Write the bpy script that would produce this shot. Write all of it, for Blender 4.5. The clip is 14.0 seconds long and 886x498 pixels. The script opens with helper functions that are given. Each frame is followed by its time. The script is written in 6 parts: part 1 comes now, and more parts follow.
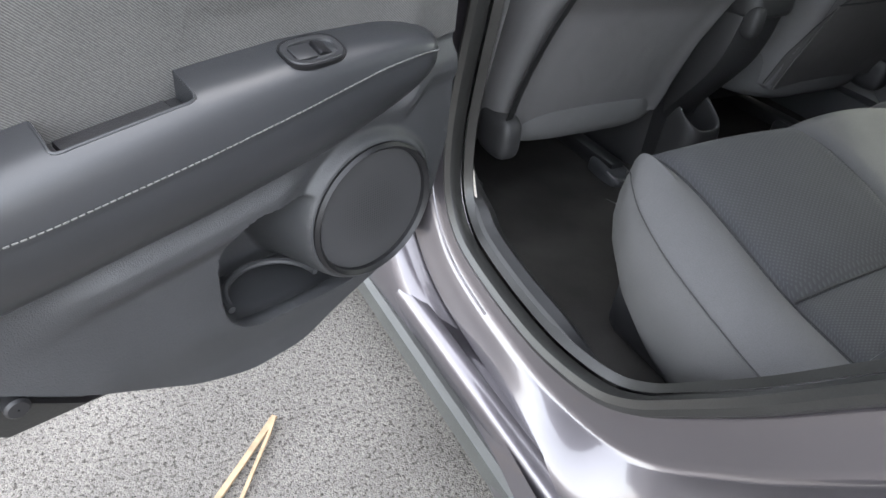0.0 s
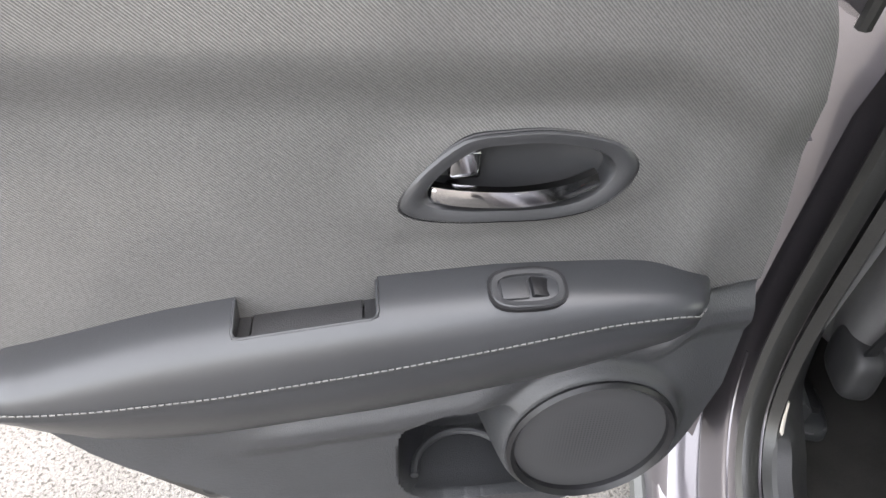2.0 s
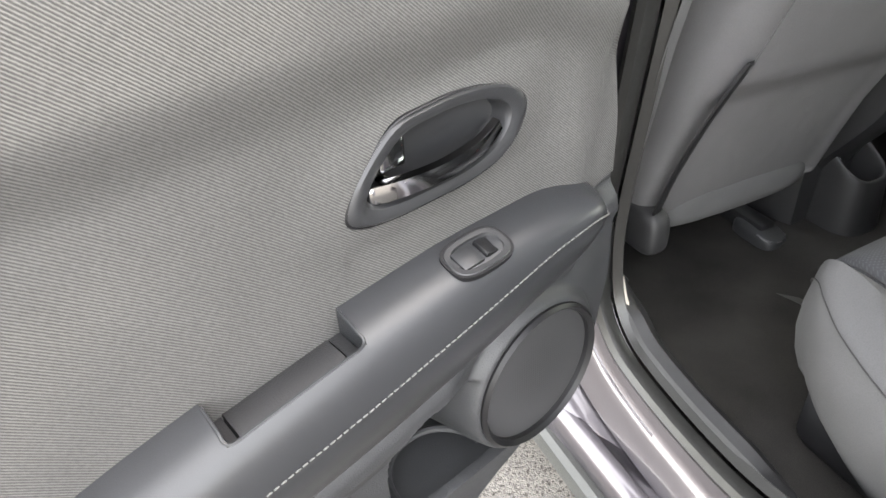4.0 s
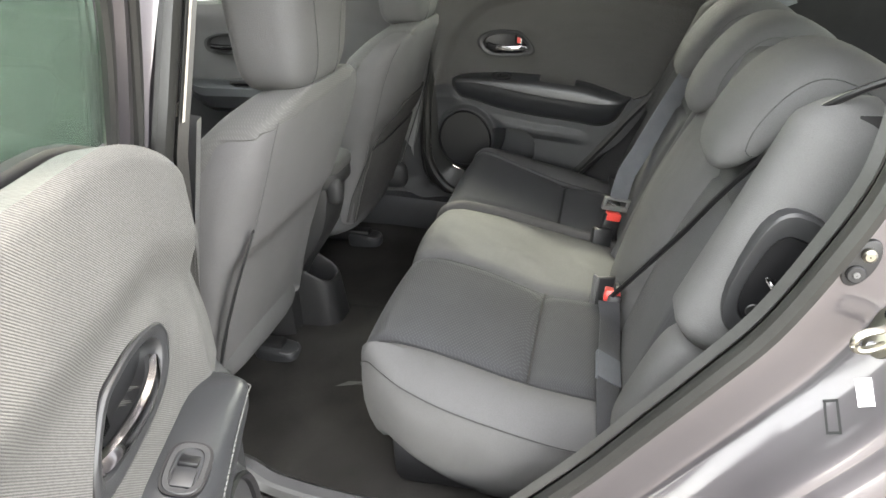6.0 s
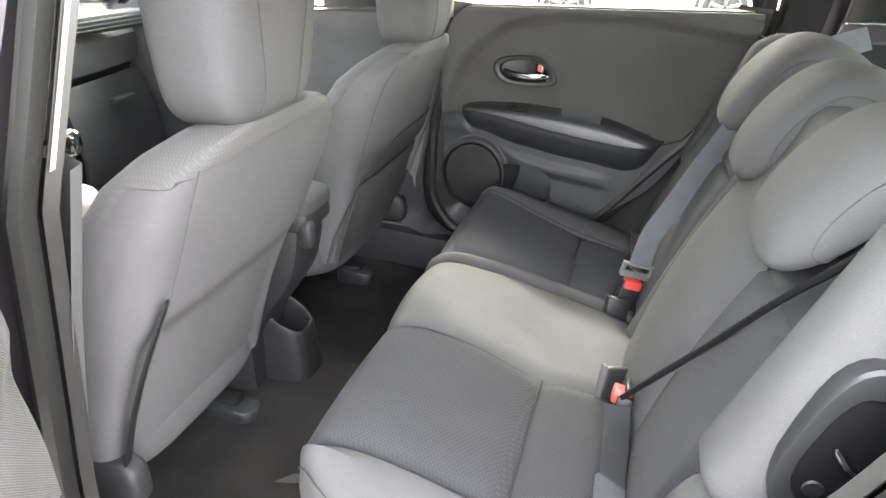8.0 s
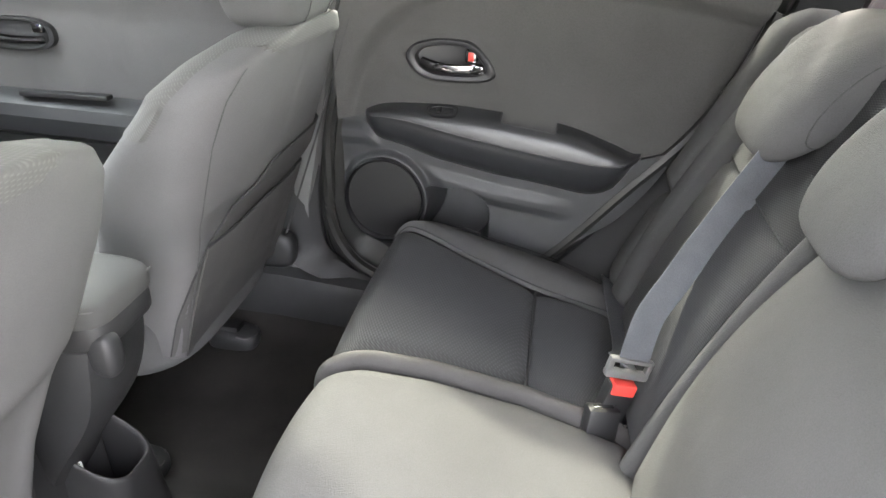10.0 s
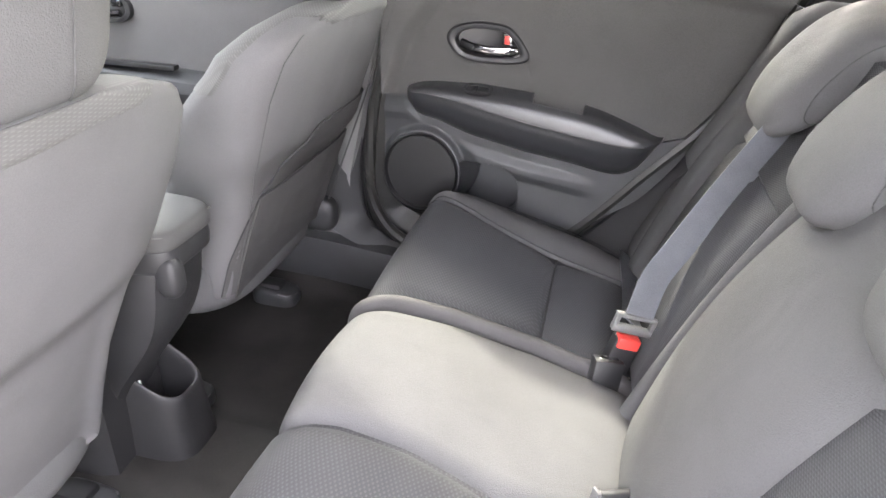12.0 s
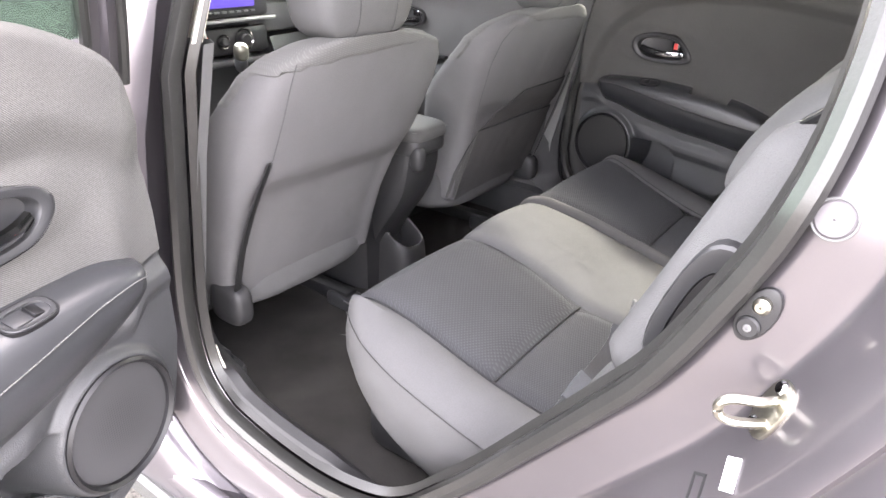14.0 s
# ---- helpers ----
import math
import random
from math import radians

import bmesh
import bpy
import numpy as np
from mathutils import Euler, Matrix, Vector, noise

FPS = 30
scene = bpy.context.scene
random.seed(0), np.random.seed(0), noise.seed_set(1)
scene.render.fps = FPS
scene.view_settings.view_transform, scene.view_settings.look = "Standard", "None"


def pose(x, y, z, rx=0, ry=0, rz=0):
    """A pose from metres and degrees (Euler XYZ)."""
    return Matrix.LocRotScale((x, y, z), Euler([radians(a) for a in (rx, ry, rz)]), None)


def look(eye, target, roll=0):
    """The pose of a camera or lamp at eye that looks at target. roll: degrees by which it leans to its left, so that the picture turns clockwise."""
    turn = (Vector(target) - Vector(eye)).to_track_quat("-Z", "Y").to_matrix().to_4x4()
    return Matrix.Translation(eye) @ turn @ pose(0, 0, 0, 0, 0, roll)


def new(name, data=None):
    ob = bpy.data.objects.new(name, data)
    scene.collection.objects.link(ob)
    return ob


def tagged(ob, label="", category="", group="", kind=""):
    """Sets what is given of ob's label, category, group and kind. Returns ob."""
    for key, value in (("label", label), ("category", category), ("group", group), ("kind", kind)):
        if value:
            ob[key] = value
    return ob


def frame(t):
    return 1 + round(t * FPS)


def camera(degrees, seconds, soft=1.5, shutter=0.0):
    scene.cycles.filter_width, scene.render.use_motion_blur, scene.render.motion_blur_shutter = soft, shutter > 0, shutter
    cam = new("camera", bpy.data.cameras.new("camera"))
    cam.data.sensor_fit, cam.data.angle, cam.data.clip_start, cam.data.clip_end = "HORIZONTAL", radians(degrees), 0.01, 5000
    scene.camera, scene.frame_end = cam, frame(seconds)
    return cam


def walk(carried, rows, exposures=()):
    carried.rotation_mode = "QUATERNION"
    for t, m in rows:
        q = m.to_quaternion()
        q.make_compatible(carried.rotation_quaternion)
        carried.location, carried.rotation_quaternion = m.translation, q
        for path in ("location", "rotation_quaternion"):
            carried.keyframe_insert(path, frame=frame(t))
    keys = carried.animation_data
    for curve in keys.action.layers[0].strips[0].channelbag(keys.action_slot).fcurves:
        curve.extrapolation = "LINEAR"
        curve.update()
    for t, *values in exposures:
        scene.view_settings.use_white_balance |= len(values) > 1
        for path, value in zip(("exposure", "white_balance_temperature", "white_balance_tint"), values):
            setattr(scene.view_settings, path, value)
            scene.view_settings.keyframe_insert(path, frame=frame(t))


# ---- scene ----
# The open rear door of a parked car. x: across the car, y: towards its front, z: up.
cam = camera(66.79, 14.0)
PATH = [
    (0, (-1.3232, -0.3594, 1.1507), (-0.5784, 0.7987, 0.1536), 6.87),
    (0.5, (-1.2771, -0.2764, 1.2142), (-0.8786, 1.0305, 0.2027), 5.56),
    (1, (-1.2051, -0.2327, 1.2556), (-1.1400, 1.1429, 0.2588), 4.97),
    (1.5, (-1.1474, -0.2088, 1.2739), (-1.2683, 1.1583, 0.2707), 3.73),
    (2, (-1.1121, -0.2000, 1.2778), (-1.3107, 1.1592, 0.2762), 2.57),
    (2.2, (-1.1094, -0.1957, 1.2786), (-1.3050, 1.1611, 0.2732), 2.85),
    (4.3, (-1.3563, -0.1714, 1.2492), (-0.5939, 1.0059, 0.2888), -4.57),
    (4.5, (-1.3804, -0.1880, 1.2616), (-0.4594, 0.8857, 0.3188), -4.27),
    (5, (-1.4273, -0.2245, 1.3094), (-0.2337, 0.5945, 0.4179), -2.76),
    (5.5, (-1.4594, -0.1751, 1.3390), (-0.0642, 0.3679, 0.5336), -3.39),
    (6, (-1.5202, -0.1171, 1.3745), (-0.0441, 0.2694, 0.6251), -3.26),
    (6.5, (-1.5393, -0.0743, 1.3837), (-0.0368, 0.2170, 0.6436), -2.28),
    (7, (-1.5273, -0.0630, 1.3805), (-0.0174, 0.1892, 0.6412), -1.75),
    (7.5, (-1.4269, -0.0761, 1.3691), (0.0728, 0.2235, 0.6269), -1.27),
    (8, (-1.2341, -0.1220, 1.3629), (0.2376, 0.3208, 0.6362), 0.03),
    (8.5, (-1.0664, -0.1253, 1.3420), (0.3856, 0.3141, 0.5747), -1.09),
    (9, (-0.8768, -0.0348, 1.3201), (0.5900, 0.2845, 0.5222), 0.29),
    (9.2, (-0.8164, -0.0149, 1.3221), (0.6528, 0.2694, 0.5154), 0.11),
    (11.3, (-0.6346, -0.0059, 1.2827), (0.8566, 0.2200, 0.4982), 1.68),
    (11.5, (-0.6761, -0.0263, 1.2929), (0.8075, 0.2243, 0.5016), 1.56),
    (12, (-0.8000, -0.0528, 1.2965), (0.6598, 0.2918, 0.4963), 2.05),
    (12.5, (-0.8987, -0.1416, 1.3041), (0.5088, 0.4446, 0.5524), 2.61),
    (13, (-1.0213, -0.2405, 1.3151), (0.3063, 0.5199, 0.5741), 2.30),
    (13.5, (-1.1964, -0.3459, 1.3151), (0.0977, 0.4917, 0.5983), 1.13),
    (14, (-1.3478, -0.4922, 1.3067), (-0.1079, 0.4143, 0.5780), 1.40),
]
EXPOSURES = [(0.0, 4.10, 6700, 10), (0.5, 4.54, 6800, 10), (1.0, 4.64, 6850, 10), (1.5, 4.38, 7000, 12), (2.2, 4.34, 7100, 12), (4.3, 4.68, 7350, 10), (5.0, 5.15, 7450, 9), (6.5, 4.90, 7550, 9), (7.5, 4.95, 7300, 11), (8.0, 5.52, 7250, 13),
             (8.5, 5.65, 7300, 14), (9.0, 5.66, 7300, 13), (11.3, 6.05, 7250, 16), (12.0, 6.11, 7200, 19), (13.0, 6.12, 7250, 21), (13.5, 5.95, 7250, 21), (14.0, 5.50, 7250, 20)]
walk(cam, [(t, look(eye, target, roll)) for t, eye, target, roll in PATH], EXPOSURES)

# ---- light ----
SUN_ELEVATION, SUN_AZIMUTH = 42.5, 84.0  # azimuth: degrees from straight ahead of the car, to its right
world = bpy.data.worlds.new("sky")
scene.world = world
world.use_nodes = True
wn = world.node_tree.nodes
sky = wn.new("ShaderNodeTexSky")
sky.sky_type, sky.sun_disc = "NISHITA", False
sky.sun_elevation, sky.sun_rotation = radians(SUN_ELEVATION), radians(SUN_AZIMUTH)
haze = wn.new("ShaderNodeHueSaturation")  # a milky, hazy sky
haze.inputs["Saturation"].default_value = 0.55
world.node_tree.links.new(sky.outputs[0], haze.inputs["Color"])
veil = wn.new("ShaderNodeMix")  # a thin white veil of cloud over the whole sky
veil.data_type = "RGBA"
veil.inputs[0].default_value, veil.inputs[7].default_value = 0.42, (3.2, 3.25, 3.4, 1)
world.node_tree.links.new(haze.outputs[0], veil.inputs[6])
world.node_tree.links.new(veil.outputs[2], wn["Background"].inputs[0])
sky.dust_density, sky.air_density = 2.5, 1.0
wn["Background"].inputs[1].default_value = 0.15
sun = new("sun", bpy.data.lights.new("sun", "SUN"))
sun.data.energy, sun.data.angle, sun.data.color = 0.29, radians(2.5), (1.0, 0.98, 0.94)
sun_way = Vector((math.sin(radians(SUN_AZIMUTH)) * math.cos(radians(SUN_ELEVATION)),
                  math.cos(radians(SUN_AZIMUTH)) * math.cos(radians(SUN_ELEVATION)), math.sin(radians(SUN_ELEVATION))))
sun.rotation_mode = "QUATERNION"
sun.rotation_quaternion = sun_way.to_track_quat("Z", "Y")

GROUND = 0.0


# ---- materials ----
def material(name, colour, rough=0.6, metal=0.0, vary=0.15, scale=12.0, grain=0.0, grain_scale=400.0, bump=0.0, coat=0.0, spec=0.5, wrinkle=0.0):
    """A principled material with blotches at one scale and fine grain at another."""
    m = bpy.data.materials.new(name)
    m.use_nodes = True
    n, l = m.node_tree.nodes, m.node_tree.links
    b = n["Principled BSDF"]
    b.inputs["Roughness"].default_value = rough
    b.inputs["Metallic"].default_value = metal
    b.inputs["Coat Weight"].default_value = coat
    b.inputs["Coat Roughness"].default_value = 0.06
    b.inputs["Specular IOR Level"].default_value = spec
    co = n.new("ShaderNodeTexCoord")
    big = n.new("ShaderNodeTexNoise")
    big.inputs["Scale"].default_value, big.inputs["Detail"].default_value = scale, 5
    l.new(co.outputs["Object"], big.inputs["Vector"])
    fine = n.new("ShaderNodeTexNoise")
    fine.inputs["Scale"].default_value, fine.inputs["Detail"].default_value = grain_scale, 2
    l.new(co.outputs["Object"], fine.inputs["Vector"])
    mix = n.new("ShaderNodeMix")
    mix.data_type = "FLOAT"
    mix.inputs[0].default_value = 0.5 if grain else 0.0
    l.new(big.outputs["Fac"], mix.inputs[2])
    l.new(fine.outputs["Fac"], mix.inputs[3])
    ramp = n.new("ShaderNodeValToRGB")
    v = max(vary, grain)
    ramp.color_ramp.elements[0].position, ramp.color_ramp.elements[1].position = 0.3, 0.7
    ramp.color_ramp.elements[0].color = (*[c * (1 - v) for c in colour], 1)
    ramp.color_ramp.elements[1].color = (*[min(1, c * (1 + v)) for c in colour], 1)
    l.new(mix.outputs[0], ramp.inputs[0])
    l.new(ramp.outputs[0], b.inputs["Base Color"])
    if bump:
        bp = n.new("ShaderNodeBump")
        bp.inputs["Strength"].default_value, bp.inputs["Distance"].default_value = bump, 0.002
        l.new(fine.outputs["Fac"], bp.inputs["Height"])
        l.new(bp.outputs[0], b.inputs["Normal"])
        if wrinkle:
            wide = n.new("ShaderNodeBump")
            wide.inputs["Strength"].default_value, wide.inputs["Distance"].default_value = wrinkle, 0.02
            soft = n.new("ShaderNodeTexNoise")
            soft.inputs["Scale"].default_value, soft.inputs["Detail"].default_value, soft.inputs["Distortion"].default_value = 9, 1.5, 0.8
            l.new(co.outputs["Object"], soft.inputs["Vector"])
            l.new(soft.outputs["Fac"], wide.inputs["Height"])
            l.new(wide.outputs[0], bp.inputs["Normal"])
    return m


def woven(name, colour, accent, pitch=0.004, turn=(0, 0, 0), strength=0.5, rough=0.95, contrast=0.5):
    """Cloth with a diagonal rib weave."""
    m = material(name, colour, rough, vary=0.08, scale=9, spec=0.2)
    n, l = m.node_tree.nodes, m.node_tree.links
    b = n["Principled BSDF"]
    b.inputs["Sheen Weight"].default_value = 0.04
    b.inputs["Sheen Roughness"].default_value = 0.6
    co = n.new("ShaderNodeTexCoord")
    mp, dot, back = n.new("ShaderNodeCombineXYZ"), n.new("ShaderNodeVectorMath"), n.new("ShaderNodeVectorMath")
    dot.operation = back.operation = "DOT_PRODUCT"
    dot.inputs[1].default_value, back.inputs[1].default_value = turn, (turn[0], -turn[2], turn[1])
    wave = n.new("ShaderNodeTexWave")
    wave.inputs["Scale"].default_value = 0.314 / pitch / 1.0
    wave.inputs["Distortion"].default_value = 0.9
    wave.inputs["Detail"].default_value = 1.0
    wave.inputs["Detail Scale"].default_value = 3.0
    l.new(co.outputs["Object"], dot.inputs[0])
    l.new(co.outputs["Object"], back.inputs[0])
    l.new(dot.outputs["Value"], mp.inputs[0])
    l.new(back.outputs["Value"], mp.inputs[1])
    l.new(mp.outputs[0], wave.inputs["Vector"])
    mix = n.new("ShaderNodeMix")
    mix.data_type = "RGBA"
    old = b.inputs["Base Color"].links[0].from_socket
    mul = n.new("ShaderNodeMath")
    mul.operation = "MULTIPLY"
    mul.inputs[1].default_value = contrast
    thread = n.new("ShaderNodeTexNoise")
    thread.inputs["Scale"].default_value, thread.inputs["Detail"].default_value = 0.55 / pitch, 1
    l.new(mp.outputs[0], thread.inputs["Vector"])
    loose = n.new("ShaderNodeMath")
    loose.operation = "MULTIPLY_ADD"
    loose.inputs[1].default_value, loose.inputs[2].default_value = 0.6, -0.30
    l.new(thread.outputs["Fac"], loose.inputs[0])
    both = n.new("ShaderNodeMath")
    both.operation, both.use_clamp = "ADD", True
    l.new(wave.outputs["Fac"], both.inputs[0])
    l.new(loose.outputs[0], both.inputs[1])
    l.new(both.outputs[0], mul.inputs[0])
    l.new(mul.outputs[0], mix.inputs[0])
    l.new(old, mix.inputs[6])
    mix.inputs[7].default_value = (*accent, 1)
    l.new(mix.outputs[2], b.inputs["Base Color"])
    bp = n.new("ShaderNodeBump")
    bp.inputs["Strength"].default_value, bp.inputs["Distance"].default_value = strength, 0.001
    l.new(wave.outputs["Fac"], bp.inputs["Height"])
    l.new(bp.outputs[0], b.inputs["Normal"])
    return m


def dotted(name, colour, accent, pitch=0.006, strength=0.4, contrast=0.4, dash=0.62, along=(0, 1, -1)):
    """Cloth with rows of small woven dashes, across x and along y less z."""
    m = material(name, colour, 0.95, vary=0.1, scale=10, grain=0.12, grain_scale=900, spec=0.2)
    n, l = m.node_tree.nodes, m.node_tree.links
    b = n["Principled BSDF"]
    b.inputs["Sheen Weight"].default_value = 0.04
    co = n.new("ShaderNodeTexCoord")

    def wave(way, length, shift=None):
        dot = n.new("ShaderNodeVectorMath")
        dot.operation = "DOT_PRODUCT"
        dot.inputs[1].default_value = [c * 2 * math.pi / length for c in way]
        l.new(co.outputs["Object"], dot.inputs[0])
        out = dot.outputs["Value"]
        if shift:
            add = n.new("ShaderNodeMath")
            add.operation = "ADD"
            l.new(out, add.inputs[0])
            l.new(shift, add.inputs[1])
            out = add.outputs[0]
        sine = n.new("ShaderNodeMath")
        sine.operation = "SINE"
        l.new(out, sine.inputs[0])
        return sine.outputs[0]
    row = wave((1, 0, 0), pitch * 2)
    side = n.new("ShaderNodeMath")
    side.operation = "SIGN"
    l.new(row, side.inputs[0])
    half = n.new("ShaderNodeMath")
    half.operation = "MULTIPLY"
    half.inputs[1].default_value = math.pi / 2
    l.new(side.outputs[0], half.inputs[0])
    bars = wave(along, pitch * 0.8, half.outputs[0])
    thread = n.new("ShaderNodeMath")
    thread.operation = "ABSOLUTE"
    l.new(row, thread.inputs[0])
    mul = n.new("ShaderNodeMath")
    mul.operation = "MULTIPLY"
    l.new(thread.outputs[0], mul.inputs[0])
    l.new(bars, mul.inputs[1])
    ramp = n.new("ShaderNodeMapRange")
    ramp.inputs["From Min"].default_value, ramp.inputs["From Max"].default_value = 0.15, dash
    ramp.inputs["To Min"].default_value, ramp.inputs["To Max"].default_value = 0, contrast
    l.new(mul.outputs[0], ramp.inputs[0])
    mix = n.new("ShaderNodeMix")
    mix.data_type = "RGBA"
    old = b.inputs["Base Color"].links[0].from_socket
    l.new(ramp.outputs[0], mix.inputs[0])
    l.new(old, mix.inputs[6])
    mix.inputs[7].default_value = (*accent, 1)
    l.new(mix.outputs[2], b.inputs["Base Color"])
    bp = n.new("ShaderNodeBump")
    bp.inputs["Strength"].default_value, bp.inputs["Distance"].default_value = strength, 0.0012
    l.new(mul.outputs[0], bp.inputs["Height"])
    l.new(bp.outputs[0], b.inputs["Normal"])
    return m


def glass(name, tint, rough=0.0, painted_reflection=0.0):
    m = bpy.data.materials.new(name)
    m.use_nodes = True
    n, l = m.node_tree.nodes, m.node_tree.links
    n.remove(n["Principled BSDF"])
    clear, gloss, mix, fres = n.new("ShaderNodeBsdfTransparent"), n.new("ShaderNodeBsdfGlossy"), n.new("ShaderNodeMixShader"), n.new("ShaderNodeFresnel")
    clear.inputs[0].default_value = (*tint, 1)
    gloss.inputs["Roughness"].default_value = rough
    fres.inputs[0].default_value = 1.52
    l.new(fres.outputs[0], mix.inputs[0])
    l.new(clear.outputs[0], mix.inputs[1])
    l.new(gloss.outputs[0], mix.inputs[2])
    if painted_reflection:  # a thin diffuse film in the tint, painted in place of a reflection
        film, over = n.new("ShaderNodeBsdfDiffuse"), n.new("ShaderNodeMixShader")
        film.inputs[0].default_value = (*[0.45 * c for c in tint], 1)
        over.inputs[0].default_value = painted_reflection
        l.new(mix.outputs[0], over.inputs[1])
        l.new(film.outputs[0], over.inputs[2])
        mix = over
    l.new(mix.outputs[0], n["Material Output"].inputs[0])
    return m


M_FABRIC = woven("door cloth", (0.093, 0.0915, 0.088), (0.010, 0.010, 0.010), 0.0021, (0, 0.68, 0.73), 0.4, contrast=0.60)
M_PLAIN = material("plain seat cloth", (0.082, 0.082, 0.083), 0.9, vary=0.08, scale=8, grain=0.12, grain_scale=620, bump=0.4, spec=0.12, wrinkle=0.22)
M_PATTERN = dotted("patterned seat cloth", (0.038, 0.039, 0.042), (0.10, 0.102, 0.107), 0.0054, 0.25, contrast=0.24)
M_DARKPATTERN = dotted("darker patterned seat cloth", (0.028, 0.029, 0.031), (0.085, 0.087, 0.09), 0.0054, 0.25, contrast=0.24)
M_TOPCLOTH = dotted("spotted shoulder cloth", (0.080, 0.079, 0.078), (0.26, 0.26, 0.25), 0.0066, 0.1, 0.14, 0.95, (0, 1, -1))
M_BACKCLOTH = material("seat back vinyl cloth", (0.098, 0.096, 0.098), 0.92, vary=0.07, scale=6, grain=0.14, grain_scale=800, bump=0.35, spec=0.12, wrinkle=0.22)
M_PAD = material("matt grey lid leatherette", (0.055, 0.055, 0.054), 0.75, vary=0.08, scale=10, grain=0.12, grain_scale=900, bump=0.15, spec=0.3)
M_LEATHER = material("black leatherette", (0.024, 0.025, 0.027), 0.36, vary=0.08, scale=10, grain=0.12, grain_scale=1300, bump=0.10)
M_PLASTIC = material("dark grained plastic", (0.032, 0.033, 0.035), 0.48, vary=0.1, scale=14, grain=0.2, grain_scale=650, bump=0.3)
M_GREYPLASTIC = material("grey grained plastic", (0.10, 0.10, 0.10), 0.55, vary=0.06, scale=10, grain=0.12, grain_scale=650, bump=0.25)
M_CLADDING = material("worn plastic cladding", (0.048, 0.049, 0.046), 0.55, vary=0.12, scale=10, grain=0.2, grain_scale=500, bump=0.3)
M_BLACK = material("black plastic", (0.012, 0.012, 0.013), 0.5, vary=0.2, scale=20)
M_RUBBER = material("black rubber seal", (0.020, 0.020, 0.019), 0.32, vary=0.2, scale=18, grain=0.2, grain_scale=300, bump=0.1)
M_JET = material("jet black plastic", (0.007, 0.007, 0.008), 0.42, vary=0.2, scale=20, grain=0.15, grain_scale=650, bump=0.15, spec=0.35)
M_SILL = material("black sill plastic", (0.018, 0.018, 0.019), 0.55, vary=0.12, scale=12, grain=0.2, grain_scale=650, bump=0.25)
M_POCKET_AND_SHADE = material("dark grey pocket and shaded roll cloth", (0.060, 0.058, 0.058), 0.85, vary=0.08, scale=8, grain=0.14, grain_scale=800, bump=0.3, spec=0.25, wrinkle=0.3)
M_BEZEL = material("dark grey moulded plastic", (0.022, 0.0225, 0.024), 0.42, vary=0.06, scale=20, grain=0.1, grain_scale=900, bump=0.1)
M_CARPET = material("charcoal carpet", (0.036, 0.0345, 0.033), 1.0, vary=0.25, scale=7, grain=0.5, grain_scale=900, bump=0.8, spec=0.1)
M_PAINT = material("grey metallic paint", (0.112, 0.103, 0.112), 0.33, metal=0.70, vary=0.05, scale=5, grain=0.12, grain_scale=2500, coat=1.0)
M_CHROME = material("chrome", (0.36, 0.36, 0.37), 0.10, metal=1.0, vary=0.05, scale=30)
M_STEEL = material("zinc plated steel", (0.40, 0.385, 0.33), 0.3, metal=1.0, vary=0.12, scale=60)
M_PLUG = material("grey painted plug", (0.085, 0.079, 0.085), 0.5, vary=0.06, scale=30, grain=0.1, grain_scale=900)
M_STITCH = material("grey thread", (0.085, 0.085, 0.082), 0.8, vary=0.15, scale=200)
M_SEAM = material("dark seam thread", (0.020, 0.020, 0.021), 0.9, vary=0.2, scale=200)
M_THREAD = material("grey seam thread", (0.050, 0.050, 0.051), 0.9, vary=0.2, scale=200)
M_RED = material("red push button", (0.65, 0.06, 0.05), 0.4, vary=0.05)
M_DARKBELT = material("black belt webbing", (0.036, 0.037, 0.040), 0.5, vary=0.08, scale=20, grain=0.25, grain_scale=600, bump=0.3)
M_BELT = material("grey belt webbing", (0.075, 0.080, 0.090), 0.6, vary=0.08, scale=20, grain=0.25, grain_scale=600, bump=0.3)
M_BEIGE = material("beige pillar trim", (0.50, 0.46, 0.405), 0.8, vary=0.05, scale=10, grain=0.05, grain_scale=500)
M_HEADLINER = material("light grey headliner", (0.55, 0.53, 0.49), 0.95, vary=0.05, scale=8, grain=0.06, grain_scale=700)
M_SILVERTRIM = material("silver painted trim", (0.22, 0.22, 0.22), 0.35, metal=0.5, vary=0.04)
M_COLD = material("pale blue print", (0.25, 0.45, 0.6), 0.5, vary=0.04)
M_WHITE = material("white sticker", (0.8, 0.8, 0.8), 0.5, vary=0.04)
M_GLASS = glass("green tinted glass", (0.90, 0.95, 0.92))
# the near pane's pale green reflection is mixed into its colour
M_DEEPGLASS = glass("deep green privacy glass", (0.72, 0.86, 0.77), painted_reflection=0.07)
M_CLEAR = glass("clear windscreen glass", (0.92, 0.97, 0.95))


# ---- building helpers ----
def grid(P, close_u=False, close_v=False, cap=False):
    """A bmesh of quads over rows of points."""
    bm = bmesh.new()
    V = [[bm.verts.new(p) for p in row] for row in P]
    nu, nv = len(V), len(V[0])
    for i in range(nu if close_u else nu - 1):
        for j in range(nv if close_v else nv - 1):
            a, b, c, d = V[i][j], V[(i + 1) % nu][j], V[(i + 1) % nu][(j + 1) % nv], V[i][(j + 1) % nv]
            bm.faces.new((a, b, c, d))
    if cap and close_v:
        bm.faces.new(V[0])
        bm.faces.new(V[-1])
    bmesh.ops.remove_doubles(bm, verts=bm.verts, dist=1e-5)
    return bm


